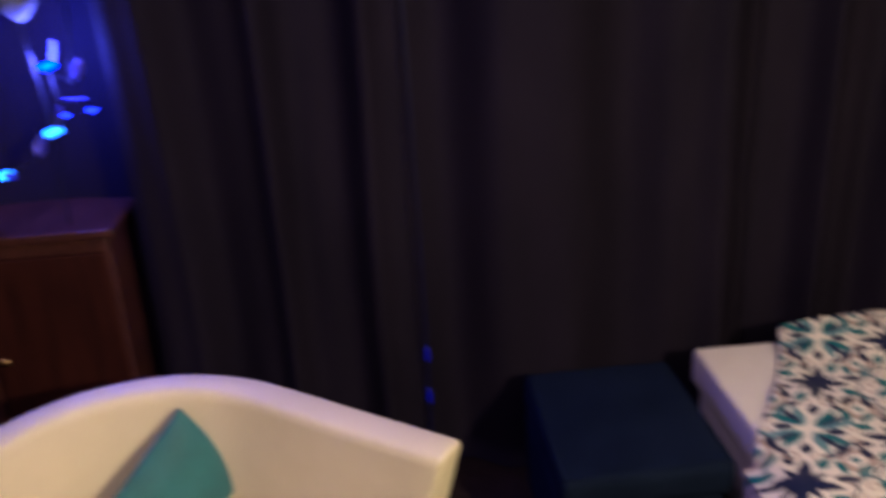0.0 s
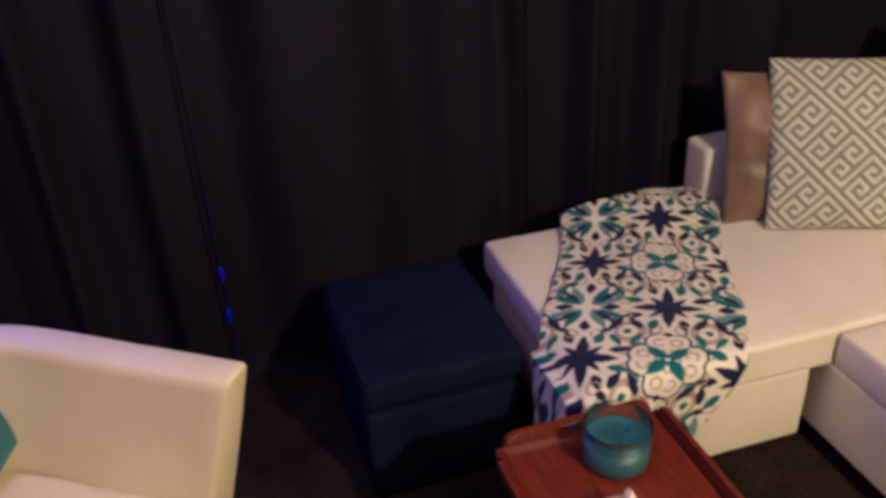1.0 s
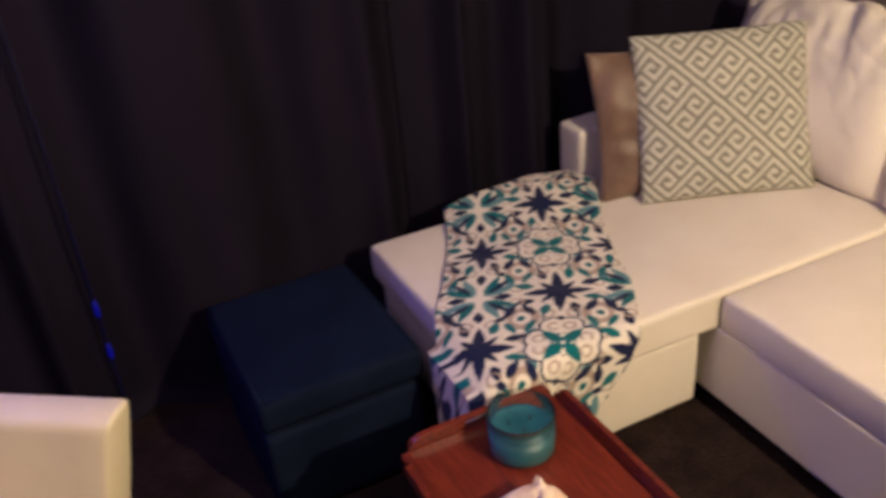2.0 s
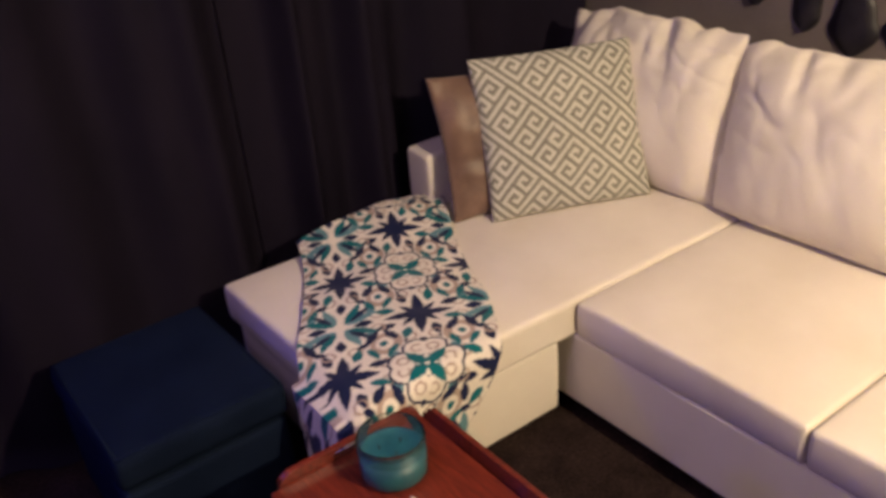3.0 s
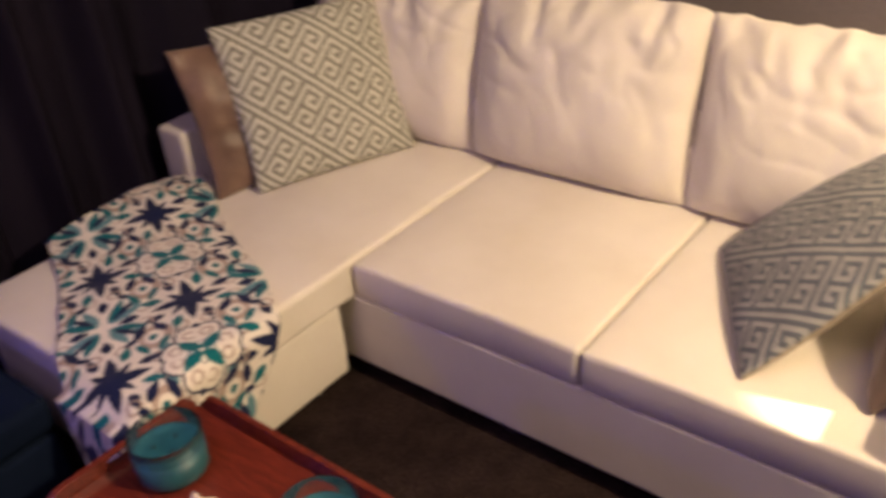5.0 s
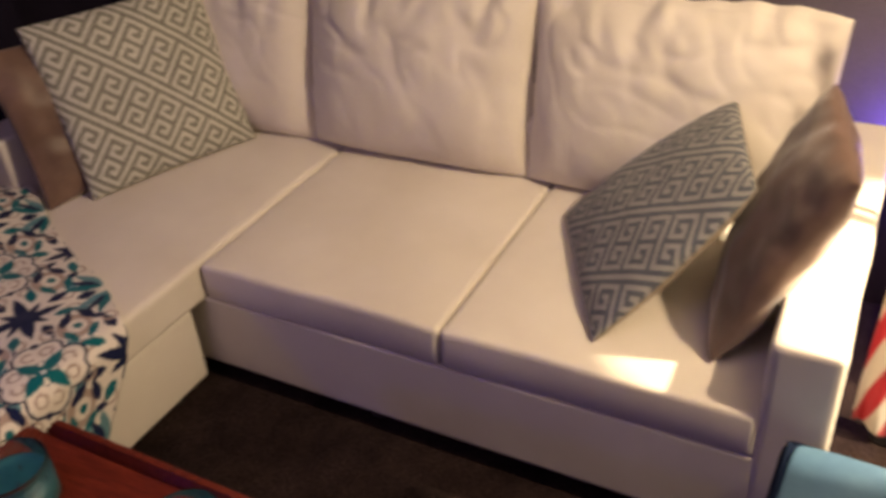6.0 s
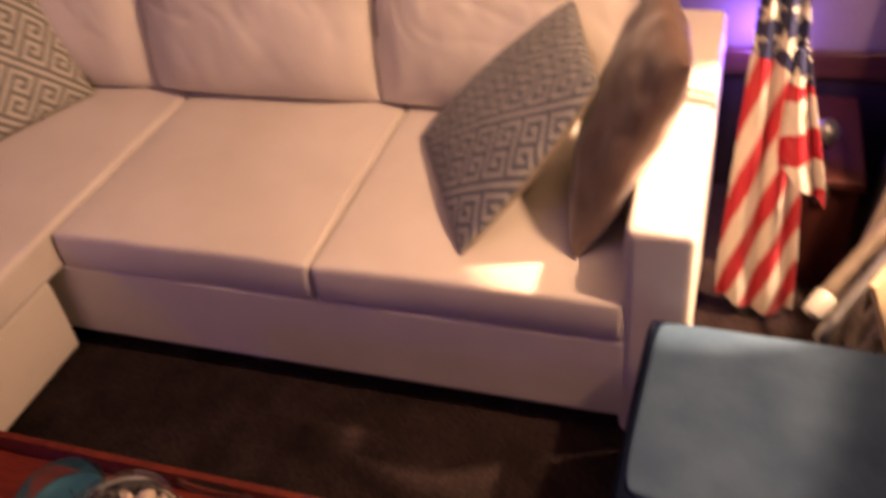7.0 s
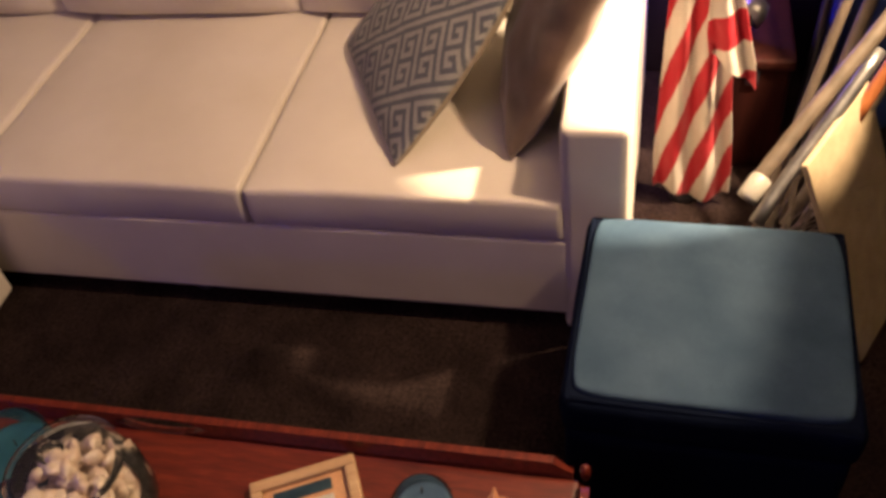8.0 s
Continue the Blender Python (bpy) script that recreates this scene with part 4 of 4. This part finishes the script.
def leaning_pole(name, label, category, foot, head, r, material, cap=None, cap_label=""):
    t = new(name)
    t.matrix_basis = Matrix.Translation(foot)
    tagged(t, label, category, LEAN)
    v = Vector(head) - Vector(foot)
    pts = [v * f + Vector((0.004 * math.sin(5 * f), 0.004 * math.cos(4 * f), 0)) for f in np.linspace(0, 1, 9)]
    tube("shaft", pts, r, material, t, "", 14)
    if cap:
        w = v.normalized()
        tube("cap", [-w * 0.004, w * 0.004, w * 0.045, w * 0.05], [r * 1.25, r * 1.4, r * 1.4, r * 1.1], cap, t, cap_label, 14)
    return t


leaning_pole("leaning_pole", "cream painted wooden pole with a capped end, leaning", "pole", (0.075, -1.699, 0.355), (0.40, -2.001, 0.680), 0.015, CREAM_POLE, WHITE_PLASTIC, "off-white end cap")
leaning_pole("leaning_pole", "grey metal tube leaning among the poles", "pole", (0.055, -1.724, 0.307), (0.30, -1.918, 0.540), 0.014, METAL)
leaning_pole("leaning_pole", "thin pale wooden stick leaning among the poles", "pole", (0.20, -1.735, 0.03), (0.52, -1.940, 0.90), 0.010, CREAM_POLE)
leaning_pole("leaning_pole", "orange stained wooden stick leaning in the corner", "pole", (0.25, -1.902, 0.405), (0.40, -2.036, 0.66), 0.013, ORANGE_WOOD)
leaning_pole("leaning_pole", "upright grey metal tube against the wall", "pole", (0.66, -1.905, 0.005), (0.74, -1.96, 1.09), 0.012, METAL)
leaning_pole("leaning_pole", "dark violet tube leaning against the wall", "pole", (0.55, -1.85, 0.005), (0.90, -1.94, 0.80), 0.012, DARK_METAL)

clamp = thing("plastic_clamp", "white plastic clamp gripping the leaning pole", "clamp", (0.385, -1.965, 0.625), 40)
block("jaw", (0.06, 0.035, 0.03), 0.008, WHITE_PLASTIC, clamp, (0, 0, 0.03), n=(2, 2, 2))
block("jaw", (0.06, 0.03, 0.022), 0.006, WHITE_PLASTIC, clamp, (0.005, 0, -0.03), n=(2, 2, 2))
block("grip", (0.018, 0.03, 0.08), 0.005, WHITE_PLASTIC, clamp, (-0.03, 0, 0), n=(2, 2, 2))


def folded_bag(v, u):
    v[:, 0] *= 1 - 0.25 * (u[:, 2] + 1) / 2
    v += np.array([[noise.noise(Vector((p[0] * 9, p[1] * 9, p[2] * 7 + k * 5))) * 0.02 for k in range(3)] for p in v])
    return v


block("folded_bag", (0.26, 0.20, 0.80), 0.05, BLUE_BAG, None, (0.84, -2.03, 0.40), n=(6, 6, 12), shape=folded_bag)
tagged(bpy.data.objects["folded_bag"], "dark blue nylon bag standing against the wall", "bag")

board = new("plywood_board")
board.matrix_basis = basis((-0.030, -1.955, 0.006), (0.889, -0.457, 0), (0.18, 0.349, 0.918))
tagged(board, "pale plywood board with a dark edge leaning beside the ottoman", "board")
block("panel", (0.29, 0.488, 0.012), 0.002, BOARD, board, (0.145, 0.244, 0), n=(3, 4, 1))
block("edge_band", (0.29, 0.010, 0.014), 0.002, DARK_RED, board, (0.145, -0.001, 0), n=(3, 1, 1))


def dried_grass():
    """A sheaf of thin dry blades lying over the board."""
    t = thing("dried_grass", "sheaf of dry grey-brown grass blades among the poles", "dried grass", (0.13, -1.78, 0.17))
    rng = random.Random(8)
    for k in range(46):
        way = Vector((rng.uniform(-0.05, 0.18), rng.uniform(-0.15, 0.02), rng.uniform(0.02, 0.22)))
        side = way.cross(Vector((0, 0, 1))).normalized() * rng.uniform(0.002, 0.005)
        root, v = Vector((rng.uniform(-0.03, 0.03), rng.uniform(-0.04, 0.04), 0)), []
        for i in range(5):
            f = i / 4
            c = root + way * f + Vector((0, 0, -0.10 * f * f + 0.05 * f))
            v += [c - side * (1 - 0.9 * f), c + side * (1 - 0.9 * f) + Vector((0, 0, 0.001)), c + Vector((0, 0, 0.0025 * (1 - f)))]
        f = [(3 * i + a, 3 * i + b, 3 * i + 3 + b, 3 * i + 3 + a) for i in range(4) for a, b in ((0, 1), (1, 2), (2, 0))] + [(0, 2, 1), (12, 13, 14)]
        piece("blade", mesh_of("blade", v, f, DRY_GRASS), t)


dried_grass()
leaning_pole("leaning_pole", "pale weathered stick leaning among the poles", "pole", (0.16, -1.80, 0.20), (0.42, -2.04, 0.59), 0.014, DRY_GRASS)
leaning_pole("leaning_pole", "thick cream wooden pole against the blue bag", "pole", (0.36, -1.83, 0.03), (0.56, -1.99, 0.87), 0.014, CREAM_POLE)

# ---- wall ornaments and coloured lights ----


def ornament(where, w, h, seed):
    """A dark leaf-shaped metal plaque."""
    n, verts = 22, []
    for i in range(n):
        f = i / (n - 1)
        half = w / 2 * math.sin(math.pi * (0.03 + 0.94 * f)) ** 0.7 * (1 + 0.12 * math.sin(f * 9 + seed))
        for x, d in ((-half, 0.006), (-half * 0.5, 0.014), (0, 0.020), (half * 0.5, 0.014), (half, 0.006)):
            verts.append((-d, x, h * (f - 0.5)))
    k = len(verts)
    both = verts + [(-0.001, y, z) for _, y, z in verts]
    faces = [tuple(q) for q in np.concatenate([grid_faces(n, 5), grid_faces(n, 5, k, True)])]
    ids = np.arange(k).reshape(n, 5)
    rim = list(ids[:, 0]) + list(ids[-1, 1:]) + list(ids[-2::-1, -1]) + list(ids[0, -2:0:-1])
    faces += [(rim[i], rim[i - 1], rim[i - 1] + k, rim[i] + k) for i in range(len(rim))]
    ob = piece("wall_ornament", mesh_of("wall_ornament", both, faces, DARK_METAL), None, pose(*where))
    return tagged(ob, "dark leaf-shaped metal plaque hanging on the wall", "wall ornament", "leaf plaques on the wall")


for y, z, w, h in ((0.235, 1.02, 0.13, 0.17), (0.055, 0.955, 0.10, 0.15), (-0.095, 0.925, 0.15, 0.19), (-0.265, 0.92, 0.16, 0.16), (-0.465, 0.985, 0.14, 0.19)):
    ornament((X1 - 0.001, y, z), w, h, y * 9)

strip = thing("led_strip", "violet LED light strip fixed to the wall behind the sofa", "light strip", (X1 - 0.006, -1.15, 0.50))
block("tape", (0.006, 0.30, 0.012), 0.002, LED_TAPE, strip, (0, 0, 0), n=(1, 6, 1))

cabinet = thing("corner_cabinet", "dark red wooden cabinet beyond the curtain's edge", "cabinet", (-2.63, 0.955, 0))
block("body", (0.74, 0.30, 0.86), 0.008, RAIL, cabinet, (0, 0, 0.43), n=(3, 3, 4))
for s in (-1, 1):
    d = block("door", (0.355, 0.018, 0.78), 0.004, DARK_RED if s > 0 else RAIL, cabinet, (s * 0.182, -0.160, 0.43), n=(3, 1, 4))
    lathe("knob", [(0.006, 0), (0.012, 0.01), (0.013, 0.02), (0.0001, 0.025)], BRASS, d, (-s * 0.14, -0.009, 0.1), sides=14, turn=(90, 0, 0))
block("top", (0.78, 0.33, 0.025), 0.005, RAIL, cabinet, (0, -0.005, 0.873), n=(3, 3, 1))

lights = thing("string_lights", "string of small blue LED lights hanging over the cabinet", "string lights", (-2.427, 0.86, -0.048))
cable = [(-0.35, 0.0, 0.99), (-0.07, -0.02, 1.085), (0.02, -0.03, 1.12), (0.078, -0.02, 1.19), (0.10, 0.0, 1.26), (0.084, 0.02, 1.348), (0.13, 0.03, 1.30), (0.16, 0.03, 1.50), (0.15, 0.03, 1.90)]
tube("cable", cable, 0.003, DARK_METAL, lights, "", 8)
for (x, y, z), mat, s in (((-0.07, -0.02, 1.085), CYAN_LED, 0.022), ((0.078, -0.025, 1.19), CYAN_LED, 0.022), ((0.084, 0.015, 1.348), BLUE_LED, 0.020), ((0.11, 0.0, 1.225), BLUE_LED, 0.010), ((0.17, 0.02, 1.23), BLUE_LED, 0.012)):
    ob = lathe("bulb", [(0.0001, -s), (s * 0.4, -s * 0.8), (s * 0.5, 0), (s * 0.35, s * 0.9), (0.0001, s * 1.3)], mat, lights, (x, y, z), sides=12, turn=(0, 75, 25))


# leaves added as stand-ins for the blurred blue glow around the bulbs
for k in range(6):
    a = k * 2.1
    x, y, z = cable[1 + k % 6]
    v = []
    for i in range(6):
        f = i / 5
        half = 0.015 * math.sin(math.pi * (0.06 + 0.88 * f))
        v += [(0.058 * f, -half, 0.012 * f * f), (0.058 * f, 0, 0.012 * f * f - 0.006), (0.058 * f, half, 0.012 * f * f)]
    both = v + [(p, q, w - 0.0015) for p, q, w in v]
    f = [tuple(q) for q in np.concatenate([grid_faces(6, 3), grid_faces(6, 3, 18, True)])]
    piece("leaf", mesh_of("leaf", both, f, BLUE_GLOW_LEAF), lights, pose(x + 0.012, y - 0.004, z + 0.01, 40 * math.sin(a), -35 + 50 * math.cos(a), math.degrees(a) % 140 - 60), "added leaf coloured as the blue LED glow")


def silk_flower():
    t = thing("silk_flower", "grey-white silk flower on a dark stem above the cabinet", "artificial flower", (-2.365, 0.85, 0.886))
    tube("stem", [(0, 0, 0), (0.01, 0, 0.3), (-0.01, 0, 0.53)], 0.004, DARK_METAL, t, "", 8)
    for k in range(14):
        a, tier = k * 2.4, k / 14
        v = []
        for i in range(6):
            f = i / 5
            for j in range(5):
                g = (j - 2) / 2
                half = 0.030 * math.sin(math.pi * (0.08 + 0.8 * f))
                v.append((0.065 * f * (1 - 0.4 * tier), g * half, 0.03 * f * f + 0.035 * tier * f + 0.012 * g * g))
        n = len(v)
        f = [tuple(q) for q in np.concatenate([grid_faces(6, 5), grid_faces(6, 5, n, True)])]
        both = v + [(x, y, z - 0.002) for x, y, z in v]
        piece("petal", mesh_of("petal", both, f, COTTON), t, pose(-0.01, 0, 0.53, 0, -20 - 40 * tier, math.degrees(a)))


silk_flower()

# glowing cord added in place of blue light leaking through the slit
gap_lights = thing("string_lights", "blue light leaking through the curtains' parting, as an added glowing cord", "string lights", (-1.438, 0.832, 0))
tube("cord", [(0.006 * math.sin(z * 2.1), 0.004 * math.sin(z), z) for z in np.linspace(0.02, 2.3, 14)], 0.003, SLIT_GLOW, gap_lights, "", 8)
for z in (0.27, 0.41):
    lathe("bulb", [(0.0001, -0.03), (0.005, -0.02), (0.006, 0.0), (0.005, 0.02), (0.0001, 0.03)], FAINT_LED, gap_lights, (0.006 * math.sin(z * 2.1), -0.004, z), sides=10)
